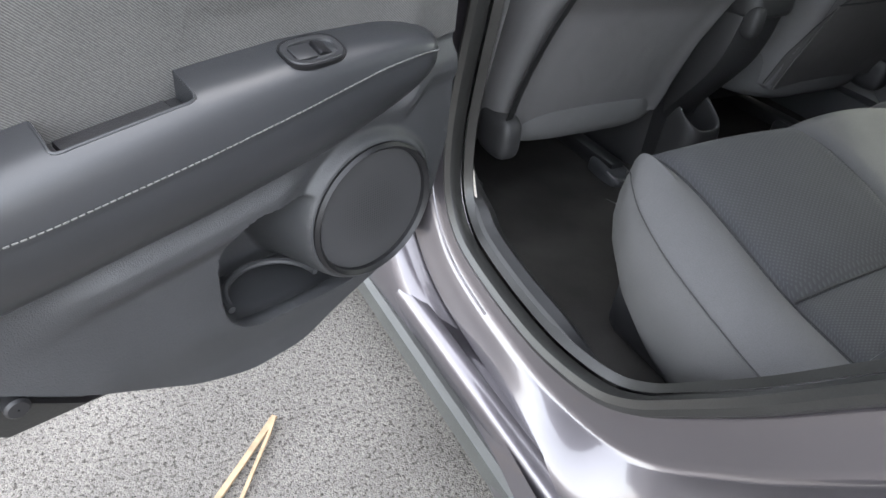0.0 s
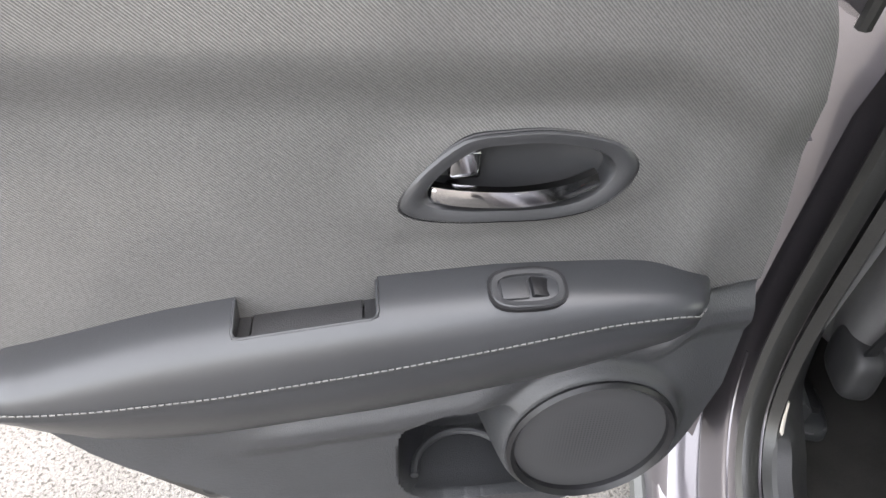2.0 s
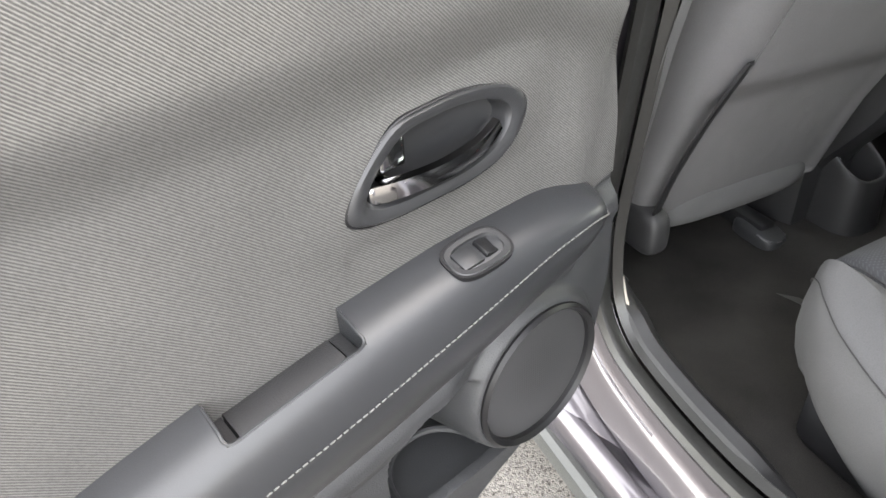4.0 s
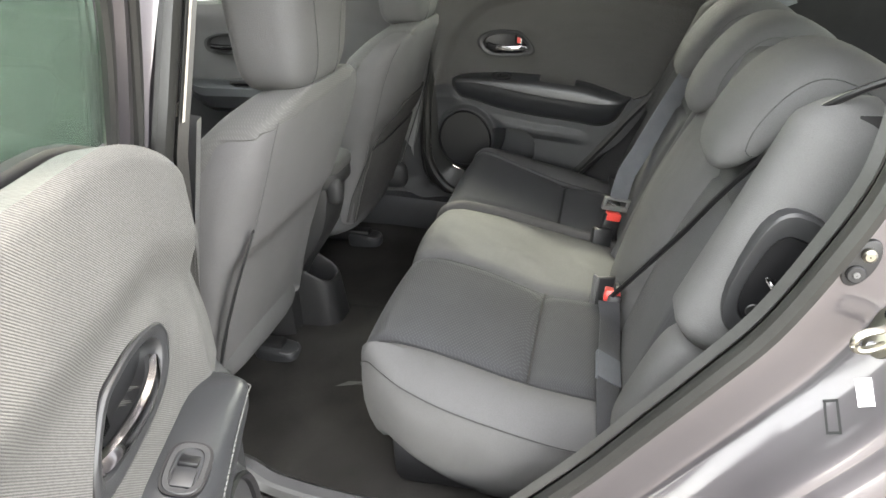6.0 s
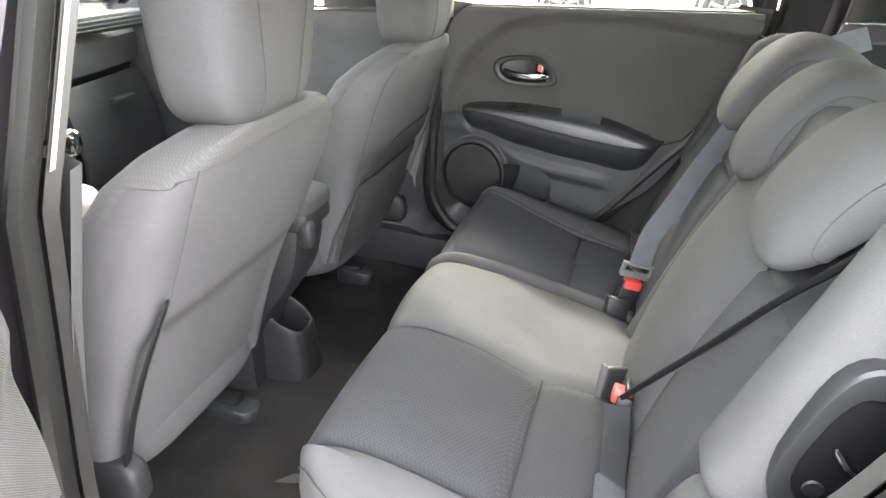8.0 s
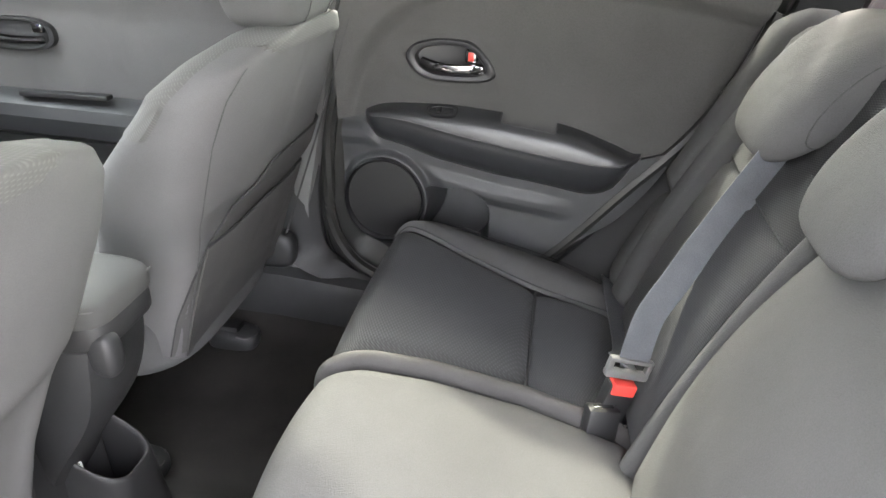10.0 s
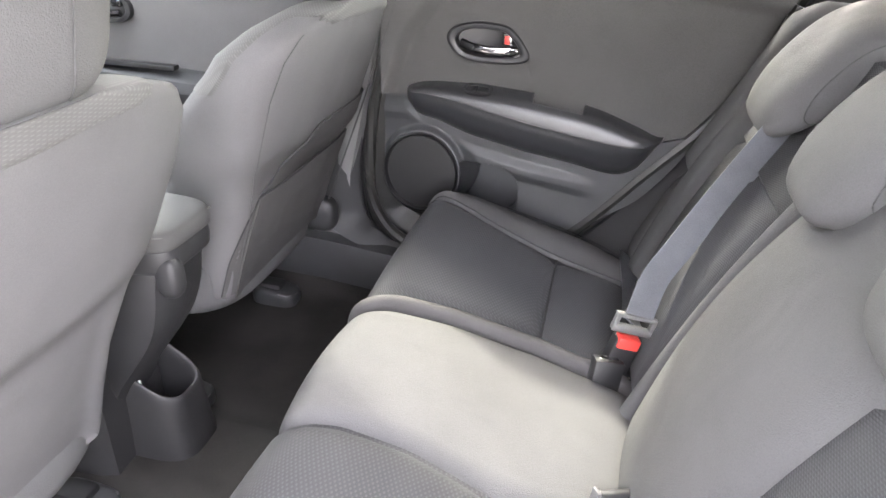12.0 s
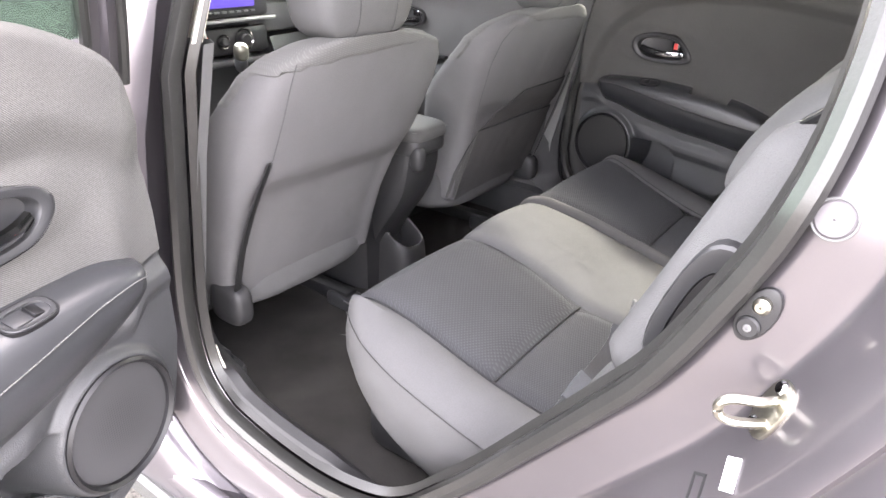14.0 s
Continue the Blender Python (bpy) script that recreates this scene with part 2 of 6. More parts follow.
def join(*bms):
    out = bmesh.new()
    for bm in bms:
        me = bpy.data.meshes.new("tmp")
        bm.to_mesh(me)
        bm.free()
        out.from_mesh(me)
        bpy.data.meshes.remove(me)
    return out


def solid(bm, depth):
    """Gives a sheet a thickness."""
    bmesh.ops.recalc_face_normals(bm, faces=bm.faces)
    bmesh.ops.solidify(bm, geom=bm.faces[:], thickness=depth)
    return bm


def box(x0, x1, y0, y1, z0, z1, bevel=0.0, seg=2):
    bm = bmesh.new()
    bmesh.ops.create_cube(bm, size=1)
    for v in bm.verts:
        v.co = ((x0 + x1) / 2 + v.co.x * (x1 - x0), (y0 + y1) / 2 + v.co.y * (y1 - y0), (z0 + z1) / 2 + v.co.z * (z1 - z0))
    if bevel:
        bmesh.ops.bevel(bm, geom=bm.edges[:], offset=bevel, segments=seg, affect="EDGES", profile=0.5)
    return bm


def move(bm, m):
    bmesh.ops.transform(bm, matrix=m, verts=bm.verts)
    return bm


def smooth_path(pts, n=8, closed=False):
    """Points along a Catmull-Rom curve."""
    pts = [Vector(p) for p in pts]
    out, k = [], len(pts)
    for i in range(k if closed else k - 1):
        p0 = pts[(i - 1) % k] if closed or i else pts[0]
        p1, p2 = pts[i], pts[(i + 1) % k]
        p3 = pts[(i + 2) % k] if closed or i + 2 < k else pts[-1]
        for j in range(n):
            t = j / n
            out.append(0.5 * (2 * p1 + (p2 - p0) * t + (2 * p0 - 5 * p1 + 4 * p2 - p3) * t * t + (3 * p1 - p0 - 3 * p2 + p3) * t ** 3))
    if not closed:
        out.append(pts[-1])
    return out


def sweep(path, profile, up=(0, 0, 1), closed=False):
    """Carries a closed profile of (side, up) along a path."""
    path, up = [Vector(p) for p in path], Vector(up)
    n, rows = len(path), []
    for i, p in enumerate(path):
        a = path[(i - 1) % n] if closed or i else path[0]
        b = path[(i + 1) % n] if closed or i < n - 1 else path[-1]
        way = (b - a).normalized()
        side = way.cross(up).normalized()
        top = side.cross(way).normalized()
        rows.append([p + side * u + top * v for u, v in profile])
    return grid(rows, closed, True, not closed)


def tube(path, r, seg=8, closed=False, up=(0.03, 0.05, 1)):
    return sweep(path, [(r * math.cos(2 * math.pi * k / seg), r * math.sin(2 * math.pi * k / seg)) for k in range(seg)], up, closed)


def rod(a, b, r, seg=20, bevel=0.0):
    a, b = Vector(a), Vector(b)
    way = (b - a).normalized()
    up = (0, 0, 1) if abs(way.z) < 0.9 else (1, 0, 0)
    n = [(a, 0.001), (a, r - bevel), (a + way * bevel, r), (b - way * bevel, r), (b, r - bevel), (b, 0.001)] if bevel else [(a, 0.0005), (a, r), (b, r), (b, 0.0005)]
    side = way.cross(Vector(up)).normalized()
    top = side.cross(way)
    return grid([[p + q * (side * math.cos(2 * math.pi * k / seg) + top * math.sin(2 * math.pi * k / seg)) for k in range(seg)] for p, q in n], False, True)


def ribbon(path, width, thick, across):
    """A flat band along a path, its width in the direction across."""
    path, rows = [Vector(p) for p in path], []
    for i, p in enumerate(path):
        way = (path[min(i + 1, len(path) - 1)] - path[max(i - 1, 0)]).normalized()
        w = Vector(across[i] if isinstance(across, list) else across)
        w = (w - way * w.dot(way)).normalized() * width / 2
        t = way.cross(w).normalized() * thick / 2
        rows.append([p - w - t, p + w - t, p + w + t, p - w + t])
    return grid(rows, False, True, True)


def puff(c, r, e1=0.5, e2=0.5, nu=40, nv=24, warp=None):
    """A rounded block: a superellipsoid, warped at will."""
    def sp(a, e):
        return math.copysign(abs(a) ** e, a)
    rows = []
    for i in range(nv + 1):
        la = -math.pi / 2 + math.pi * i / nv
        row = []
        for j in range(nu):
            lo = 2 * math.pi * j / nu
            p = Vector((sp(math.cos(la), e1) * sp(math.cos(lo), e2) * r[0], sp(math.cos(la), e1) * sp(math.sin(lo), e2) * r[1], sp(math.sin(la), e1) * r[2]))
            if warp:
                p = Vector(warp(p))
            row.append(p + Vector(c))
        rows.append(row)
    return grid(rows, False, True)


def outline_prism(points, depth_way, thick, bevel=0.0):
    """A plate from its outline."""
    bm = bmesh.new()
    f = bm.faces.new([bm.verts.new(p) for p in points])
    r = bmesh.ops.extrude_face_region(bm, geom=[f])
    bmesh.ops.translate(bm, vec=Vector(depth_way) * thick, verts=[g for g in r["geom"] if isinstance(g, bmesh.types.BMVert)])
    if bevel:
        bmesh.ops.recalc_face_normals(bm, faces=bm.faces)
        es = [e for e in bm.edges if len(e.link_faces) == 2 and e.calc_face_angle(0) > 1.0]
        bmesh.ops.bevel(bm, geom=es, offset=bevel, segments=2, affect="EDGES", profile=0.5)
    return bm


def link(name, bm, mat, sharp=38):
    bmesh.ops.recalc_face_normals(bm, faces=bm.faces)
    for f in bm.faces:
        f.smooth = True
    for e in bm.edges:
        if len(e.link_faces) == 2 and e.calc_face_angle(0) > radians(sharp):
            e.smooth = False
    me = bpy.data.meshes.new(name)
    bm.to_mesh(me)
    bm.free()
    me.materials.append(mat)
    return new(name, me)


def part(name, bm, mat, parent, label="", sharp=38):
    ob = link(name, bm, mat, sharp)
    ob.parent = parent
    if label:
        ob["label"] = label
    return ob


def thing(name, label, category, group="", at=(0, 0, 0)):
    ob = new(name)
    ob.empty_display_size = 0.1
    return tagged(ob, label, category, group)


def setting(name, bm, mat, label="", category="", sharp=38):
    return tagged(link(name, bm, mat, sharp), label, category, kind="structure")


def lerp_table(table, s):
    xs, ys = zip(*table)
    return float(np.interp(s, xs, ys))


def soft_table(table, n=400):
    """A function through the table's points, with its corners eased."""
    xs = np.linspace(table[0][0], table[-1][0], n)
    ys = np.interp(xs, *zip(*table))
    k = max(3, n // 24)
    pad = np.r_[2 * ys[0] - ys[k:0:-1], ys, 2 * ys[-1] - ys[-2:-k - 2:-1]]
    ker = np.hanning(2 * k + 1)
    ys2 = np.convolve(pad, ker / ker.sum(), "valid")
    return lambda s: float(np.interp(s, xs, ys2[:n]))


def step(a, b, x):
    t = min(1, max(0, (x - a) / (b - a)))
    return t * t * (3 - 2 * t)


def round_box_distance(x, y, cx, cy, hx, hy, r):
    qx, qy = abs(x - cx) - hx + r, abs(y - cy) - hy + r
    return math.hypot(max(qx, 0), max(qy, 0)) + min(max(qx, qy), 0) - r


# ---- ground ----
def ground_material():
    m = material("worn asphalt", (0.150, 0.141, 0.130), 0.95, vary=0.16, scale=3, spec=0.2)
    n, l = m.node_tree.nodes, m.node_tree.links
    b = n["Principled BSDF"]
    co = n.new("ShaderNodeTexCoord")
    v = n.new("ShaderNodeTexVoronoi")
    v.inputs["Scale"].default_value = 300
    l.new(co.outputs["Object"], v.inputs["Vector"])
    v2 = n.new("ShaderNodeTexNoise")
    v2.inputs["Scale"].default_value, v2.inputs["Detail"].default_value = 120, 6
    l.new(co.outputs["Object"], v2.inputs["Vector"])
    ramp = n.new("ShaderNodeValToRGB")
    ramp.color_ramp.elements[0].position, ramp.color_ramp.elements[0].color = 0.15, (0.74, 0.74, 0.73, 1)
    ramp.color_ramp.elements[1].position, ramp.color_ramp.elements[1].color = 0.85, (1.25, 1.23, 1.20, 1)
    l.new(v.outputs["Color"], ramp.inputs[0])
    dark = n.new("ShaderNodeValToRGB")
    dark.color_ramp.elements[0].position, dark.color_ramp.elements[0].color = 0.36, (0.38, 0.37, 0.36, 1)
    dark.color_ramp.elements[1].position, dark.color_ramp.elements[1].color = 0.47, (1, 1, 1, 1)
    l.new(v2.outputs["Fac"], dark.inputs[0])
    m1, m2 = n.new("ShaderNodeMix"), n.new("ShaderNodeMix")
    for k in (m1, m2):
        k.data_type, k.blend_type = "RGBA", "MULTIPLY"
        k.inputs[0].default_value = 1
    old = b.inputs["Base Color"].links[0].from_socket
    l.new(old, m1.inputs[6])
    l.new(ramp.outputs[0], m1.inputs[7])
    l.new(m1.outputs[2], m2.inputs[6])
    l.new(dark.outputs[0], m2.inputs[7])
    l.new(m2.outputs[2], b.inputs["Base Color"])
    bp = n.new("ShaderNodeBump")
    bp.inputs["Strength"].default_value, bp.inputs["Distance"].default_value = 0.7, 0.005
    add = n.new("ShaderNodeMath")
    add.operation = "SUBTRACT"
    l.new(v2.outputs["Fac"], add.inputs[0])
    l.new(v.outputs["Distance"], add.inputs[1])
    l.new(add.outputs[0], bp.inputs["Height"])
    l.new(bp.outputs[0], b.inputs["Normal"])
    return m


M_ASPHALT = ground_material()
edges = [-400, -60, -12, -5] + [round(-3 + 0.1 * k, 2) for k in range(61)] + [5, 12, 60, 400]
setting("ground", grid([[(x, y, GROUND + 0.002 * noise.noise((x * 3, y * 3, 0))) for y in edges] for x in edges]), M_ASPHALT,
        "worn grey asphalt of a car park with exposed chippings", "ground")

# the opening's rubber seal as a loop in y and z
OPENING = [(0.432, 1.44), (0.452, 1.30), (0.470, 1.16), (0.494, 1.0), (0.518, 0.84), (0.538, 0.70), (0.540, 0.60), (0.522, 0.515), (0.475, 0.460), (0.41, 0.435), (0.30, 0.418), (0.19, 0.416),
           (0.08, 0.440), (0.01, 0.483), (-0.05, 0.545), (-0.123, 0.627), (-0.198, 0.722), (-0.268, 0.811), (-0.33, 0.895), (-0.382, 0.997), (-0.418, 1.085), (-0.438, 1.18), (-0.44, 1.30), (-0.41, 1.42), (-0.32, 1.48), (-0.1, 1.505), (0.15, 1.51), (0.32, 1.495)]


def loop_frames(pts, n=5):
    path = smooth_path([(0, y, z) for y, z in pts], n, True)
    out, k = [], len(path)
    for i, p in enumerate(path):
        way = (path[(i + 1) % k] - path[(i - 1) % k]).normalized()
        out.append((p, Vector((0, way.z, -way.y))))  # outwards
    if (out[0][1]).y < 0:
        out = [(p, -o) for p, o in out]
    return out


# ---- the rear doors ----
PANEL_X, TIP_Y = 0.70, 0.407  # the trim's plane, and the front tip of the armrest when shut
HINGE, OPEN = Vector((-0.851, 0.530, 0)), -73.5
door_top = soft_table([(-0.052, 1.03), (-0.045, 1.09), (-0.022, 1.140), (0.007, 1.164), (0.041, 1.183), (0.075, 1.198), (0.12, 1.213), (0.16, 1.220), (0.3, 1.223), (0.85, 1.226)])
door_low = soft_table([(-0.052, 0.73), (-0.042, 0.67), (-0.013, 0.600), (0.04, 0.567), (0.092, 0.536), (0.152, 0.503), (0.191, 0.482), (0.272, 0.478), (0.349, 0.503), (0.413, 0.545), (0.488, 0.596), (0.535, 0.632), (0.593, 0.668), (0.631, 0.708), (0.661, 0.748), (0.69, 0.79), (0.72, 0.85), (0.79, 0.98), (0.85, 1.14)])
arm_top = soft_table([(0, 0.886), (0.012, 0.893), (0.03, 0.902), (0.06, 0.909), (0.104, 0.912), (0.214, 0.914), (0.328, 0.905), (0.452, 0.889), (0.519, 0.877), (0.565, 0.865), (0.62, 0.850), (0.66, 0.841), (0.70, 0.836)])
arm_lip = soft_table([(0, 0.876), (0.02, 0.880), (0.044, 0.885), (0.064, 0.885), (0.122, 0.879), (0.223, 0.858), (0.333, 0.838), (0.469, 0.818), (0.56, 0.811), (0.61, 0.810), (0.64, 0.812), (0.67, 0.817), (0.70, 0.827)])
arm_low = soft_table([(0, 0.872), (0.014, 0.868), (0.023, 0.858), (0.03, 0.845), (0.044, 0.829), (0.075, 0.814), (0.118, 0.798), (0.172, 0.780), (0.318, 0.752), (0.416, 0.740), (0.5, 0.726), (0.55, 0.720), (0.59, 0.722), (0.62, 0.732), (0.65, 0.750), (0.68, 0.780), (0.70, 0.810)])
ARM_END = 0.70
SPEAKER, SPEAKER_R = (0.095, 0.674), 0.091
BEZEL = [(0.302, 0.983), (0.288, 1.009), (0.254, 1.038), (0.22, 1.044), (0.185, 1.045), (0.15, 1.040), (0.126, 1.031), (0.1125, 1.014), (0.119, 0.993), (0.143, 0.974), (0.18, 0.966), (0.223, 0.965), (0.262, 0.966), (0.290, 0.971)]


def handle_distance(s, z):
    """Signed distance-like value to the handle's oval, under zero inside."""
    u, v = (s - 0.205) / 0.086, (z - 1.004 + (s - 0.205) * 0.11) / 0.034
    return ((abs(u) ** 2.6 + abs(v) ** 2.6) ** (1 / 2.6) - 1) * 0.036


def upper_depth(s, z):
    """The cloth bulges towards the window and round the handle's hollow."""
    d = 0.004 + 0.020 * step(1.055, 1.12, z + 0.05 * step(0.12, -0.03, s)) * step(0.85, 0.65, s)
    d += 0.012 * math.exp(-((s - 0.035) / 0.03) ** 2) * step(1.06, 0.92, z)
    d -= 0.012 * step(1.185, 1.21, z + (1.2 - door_top(s)))
    d -= 0.02 * step(0.0, -0.052, s) * (0.35 + 0.65 * step(0.92, 1.05, z))
    h = handle_distance(s, z)
    d += 0.008 * step(0.03, 0.0, h)
    return d - 0.055 * step(-0.001, -0.006, h)


arc_line = soft_table([(-0.052, 0.82), (-0.025, 0.902), (0.0, 0.985), (0.03, 1.03), (0.064, 1.069), (0.149, 1.126), (0.316, 1.152), (0.476, 1.151), (0.633, 1.135), (0.785, 1.112), (0.85, 1.10)])


def shut_upper_depth(s, z):
    """The shut door's cloth swells above a sweeping arc that runs from the armrest's tip to under the window."""
    slope = (arc_line(min(s + 0.01, 0.85)) - arc_line(max(s - 0.01, -0.052))) / 0.02
    over = (z - arc_line(s)) / math.hypot(1, slope)
    d = 0.004 + 0.024 * step(-0.016, 0.020, over) - 0.010 * step(1.16, 1.178, z)
    h = handle_distance(s, z)
    d += 0.006 * step(0.03, 0.0, h)
    return d - 0.055 * step(-0.001, -0.006, h)


def lower_depth(s, z, spk=SPEAKER, spk_r=SPEAKER_R):
    d = -0.004 + 0.014 * step(0.50, 0.60, z) - 0.007 * step(0.02, -0.052, s)
    r = math.hypot(s - spk[0], z - spk[1])
    d += 0.010 * step(spk_r + 0.018, spk_r + 0.06, r) * step(0.03, 0.004, abs(z - arm_low(min(max(s, 0), ARM_END)) + 0.035)) * step(0.52, 0.40, s)
    d -= 0.009 * step(0.80, 0.866, z) * step(0.05, 0.0, s)
    hollow = round_box_distance(s, z, 0.187, 0.642, 0.118, 0.082, 0.06)
    if r > spk_r + 0.006:
        d -= 0.105 * step(0.003, -0.005, hollow) * step(spk_r + 0.008, spk_r + 0.04, r)
    d += 0.014 * step(spk_r + 0.022, spk_r + 0.006, r)
    return d - 0.008 * step(spk_r + 0.003, spk_r - 0.002, r)


def columns(s0, s1, ns, low, high, nz, depth, rim=0.03):
    """A panel between two lines, with its edges turned back."""
    rows = []
    for i in range(ns + 1):
        s = s0 + (s1 - s0) * i / ns
        a, b = low(s), high(s)
        row = [(s, a + (b - a) * j / nz) for j in range(nz + 1)]
        pts = [Vector((s, depth(s, z), z)) for s, z in row]
        rows.append([pts[0] + Vector((0, -rim, 0.002))] + pts + [pts[-1] + Vector((0, -rim, -0.002))])
    first = [p + Vector((0.002, -rim - 0.0, 0)) for p in rows[0]]
    last = [p + Vector((-0.002, -rim - 0.0, 0)) for p in rows[-1]]
    return grid([first] + rows + [last])


def oval(pts, d, n=4):
    return smooth_path([(s, d, z) for s, z in pts], n, True)


def ring(outer, inner):
    """A flat-topped ring between two loops of equal length, from the list of loops."""
    return grid([outer, inner], False, True)


def door(side, label, red_tag, rear=True):
    """A car door's inside and outside in its own coordinates: x from the armrest's tip to the rear, y out of the trim, z up."""
    th = thing("car_door", label, "car door", "car doors")
    spk, spk_r = (SPEAKER, SPEAKER_R) if side < 0 else ((0.052, 0.690), 0.096)
    # the shut door's armrest is shorter behind its pocket and less deep
    shorter, rise_lip, rise_low = (1.0, 0.0, 0.0) if side < 0 else (0.75, 0.006, 0.018)
    arm_end = 0.46 + (ARM_END - 0.46) * shorter

    def along(s):
        return s if s <= 0.46 else 0.46 + (s - 0.46) / shorter

    def top_at(s):
        return arm_top(min(max(along(s), 0), ARM_END))

    def lip_at(s):
        q = min(max(along(s), 0), ARM_END)
        return min(arm_lip(q) + rise_lip, arm_top(q) - 0.004)

    def low_at(s):
        q = min(max(along(s), 0), ARM_END)
        return min(arm_low(q) + rise_low * step(0.02, 0.10, q), arm_lip(q) - 0.006)

    def taper_at(s):
        return max(0.02, min(1, math.sqrt(max(0, s - 0.010) / 0.034), math.sqrt(max(0, arm_end - s) / 0.045)))

    trim_top = door_top if side < 0 else (lambda s: min(door_top(s), 1.176))
    cloth_depth = upper_depth if side < 0 else shut_upper_depth

    def put(name, bm, mat, parent=None, lab="", sharp=38):
        if side < 0:
            m = Matrix(((0, 1, 0, -PANEL_X), (-1, 0, 0, TIP_Y), (0, 0, 1, 0), (0, 0, 0, 1)))
        else:
            m = Matrix(((0, -1, 0, PANEL_X), (-0.93, 0, 0, TIP_Y), (0, 0, 1, 0), (0, 0, 0, 1)))
        move(bm, m)
        return part(name, bm, mat, parent or th, lab, sharp)

    # cloth above the armrest
    def split(s):
        if s < 0.012:
            return 0.874
        if s < arm_end:
            return top_at(s) - (0.042 if 0.31 < s < 0.465 else 0.012)
        return top_at(arm_end) - 0.012 + (s - arm_end) * 0.3

    put("upper_trim", columns(-0.052, 0.85, 160, lambda s: max(split(s), door_low(s) + 0.004), trim_top, 64, cloth_depth), M_FABRIC, None, "grey ribbed cloth trim")

    def low_top(s):
        if s < 0.012:
            return max(0.879, door_low(s) + 0.004)
        if s < arm_end:
            return max(low_at(s) + 0.012, door_low(s) + 0.004)
        return max(top_at(arm_end) - 0.014 + (s - arm_end) * 0.3, door_low(s) + 0.004)
    put("lower_trim", columns(-0.052, 0.74, 280, door_low, low_top, 140, lambda s, z: lower_depth(s, z, spk, spk_r), 0.04), M_PLASTIC, None, "dark grained plastic trim with a bottle pocket")

    # armrest, with a grab pocket let into its top
    stations = [0.010, 0.0105, 0.012, 0.0145, 0.018, 0.023, 0.03, 0.04, 0.055, 0.075, 0.1, 0.14, 0.18, 0.22, 0.26, 0.30, 0.3255, 0.326, 0.34, 0.38, 0.42, 0.4495, 0.450, 0.46] + [0.46 + q * shorter for q in (0.02, 0.05, 0.08, 0.11, 0.14, 0.17, 0.195)] + [arm_end - q for q in (0.028, 0.017, 0.010, 0.005, 0.002, 0.0005)]
    rows = []
    for s in stations:
        taper = taper_at(s)
        w = 0.062 * taper
        t, lip, lo = top_at(s), lip_at(s), low_at(s)
        if s > 0.5:
            t, lo = lip + (t - lip) * max(taper, 0.45), lip + (lo - lip) * max(taper, 0.35)
        pocket, tuck = 0.3259 < s < 0.4496, step(0.42, 0.62, along(s))
        sec = [(-0.012, t - (0.036 if pocket else 0))]
        for k in range(1, 10):
            a = k / 9
            y = w * math.sin(a * math.pi / 2 * 0.93)
            z = t + (lip + 0.006 * taper - t) * (0.30 * a + 0.70 * a ** 4)
            if pocket and a < 0.5:
                z = t - 0.036
                if k == 4:
                    y = w * math.sin(5 / 9 * math.pi / 2 * 0.93) - 0.004
            sec.append((y, z))
        sec += [(w * 1.0, lip + 0.002), (w * 0.975, lip - 0.001), (w * 0.985, lip - 0.005), (w * (0.95 - 0.10 * tuck), lip + (lo - lip) * 0.3), (w * (0.80 - 0.15 * tuck), lip + (lo - lip) * 0.6), (w * (0.58 - 0.16 * tuck), lip + (lo - lip) * 0.85), (w * (0.30 - 0.1 * tuck), lo), (-0.012, lo + 0.002)]
        rows.append([Vector((s, y, z)) for y, z in sec])
    arm = put("armrest", grid(rows), M_LEATHER, None, "black leatherette armrest with grey stitching", 50)

    def stitch_at(s):
        taper = taper_at(s)
        return Vector((s, 0.062 * taper + 0.0008, lip_at(s) + 0.0045))
    run = [0.032 + 0.0064 * k for k in range(int((arm_end - 0.06) / 0.0064))]
    put("stitching", join(*[tube([stitch_at(s), stitch_at(s + 0.0048)], 0.0010, 5) for s in run]), M_STITCH, arm, "light grey stitching")
    # pocket lining with a loose tray
    for s0, s1 in ((0.3265, 0.3375), (0.4385, 0.4495)):
        put("pocket_end", grid([[(s, y, arm_top(s) - d) for y, d in ((0.0, 0.037), (0.001, 0.027), (0.034, 0.027), (0.035, 0.037))] for s in (s0, s1)], False, True, True), M_SILL, arm)
    put("pocket_tray", grid([[(s, y, arm_top(s) - d) for y, d in ((0.0, 0.037), (0.001, 0.027), (0.006, 0.025), (0.030, 0.025), (0.034, 0.027), (0.035, 0.037))] for s in (0.3395, 0.341, 0.36, 0.388, 0.415, 0.435, 0.4365)], False, True, True), M_SILL, arm, "dark plastic tray")

    def on_arm(s, a):
        t, lip = arm_top(s), arm_lip(s)
        return Vector((s, 0.062 * math.sin(a * math.pi / 2 * 0.93), t + (lip + 0.006 - t) * (0.30 * a + 0.70 * a ** 4)))
    rim = [on_arm(0.450, a) for a in (0.1, 0.2, 0.3, 0.4, 0.5)] + [on_arm(s, 0.555) for s in (0.445, 0.43, 0.40, 0.37, 0.345, 0.331)] + [on_arm(0.326, a) for a in (0.5, 0.4, 0.3, 0.2, 0.1)]
    put("pocket_piping", tube(smooth_path(rim, 4), 0.0016, 6), M_LEATHER, arm)
    # window switch, on the sloping top
    c = on_arm(0.195, 0.40)
    e_s, e_a = (on_arm(0.21, 0.40) - on_arm(0.18, 0.40)).normalized(), (on_arm(0.195, 0.55) - on_arm(0.195, 0.25)).normalized()
    e_n = e_a.cross(e_s)
    if e_n.y < 0:
        e_n = -e_n

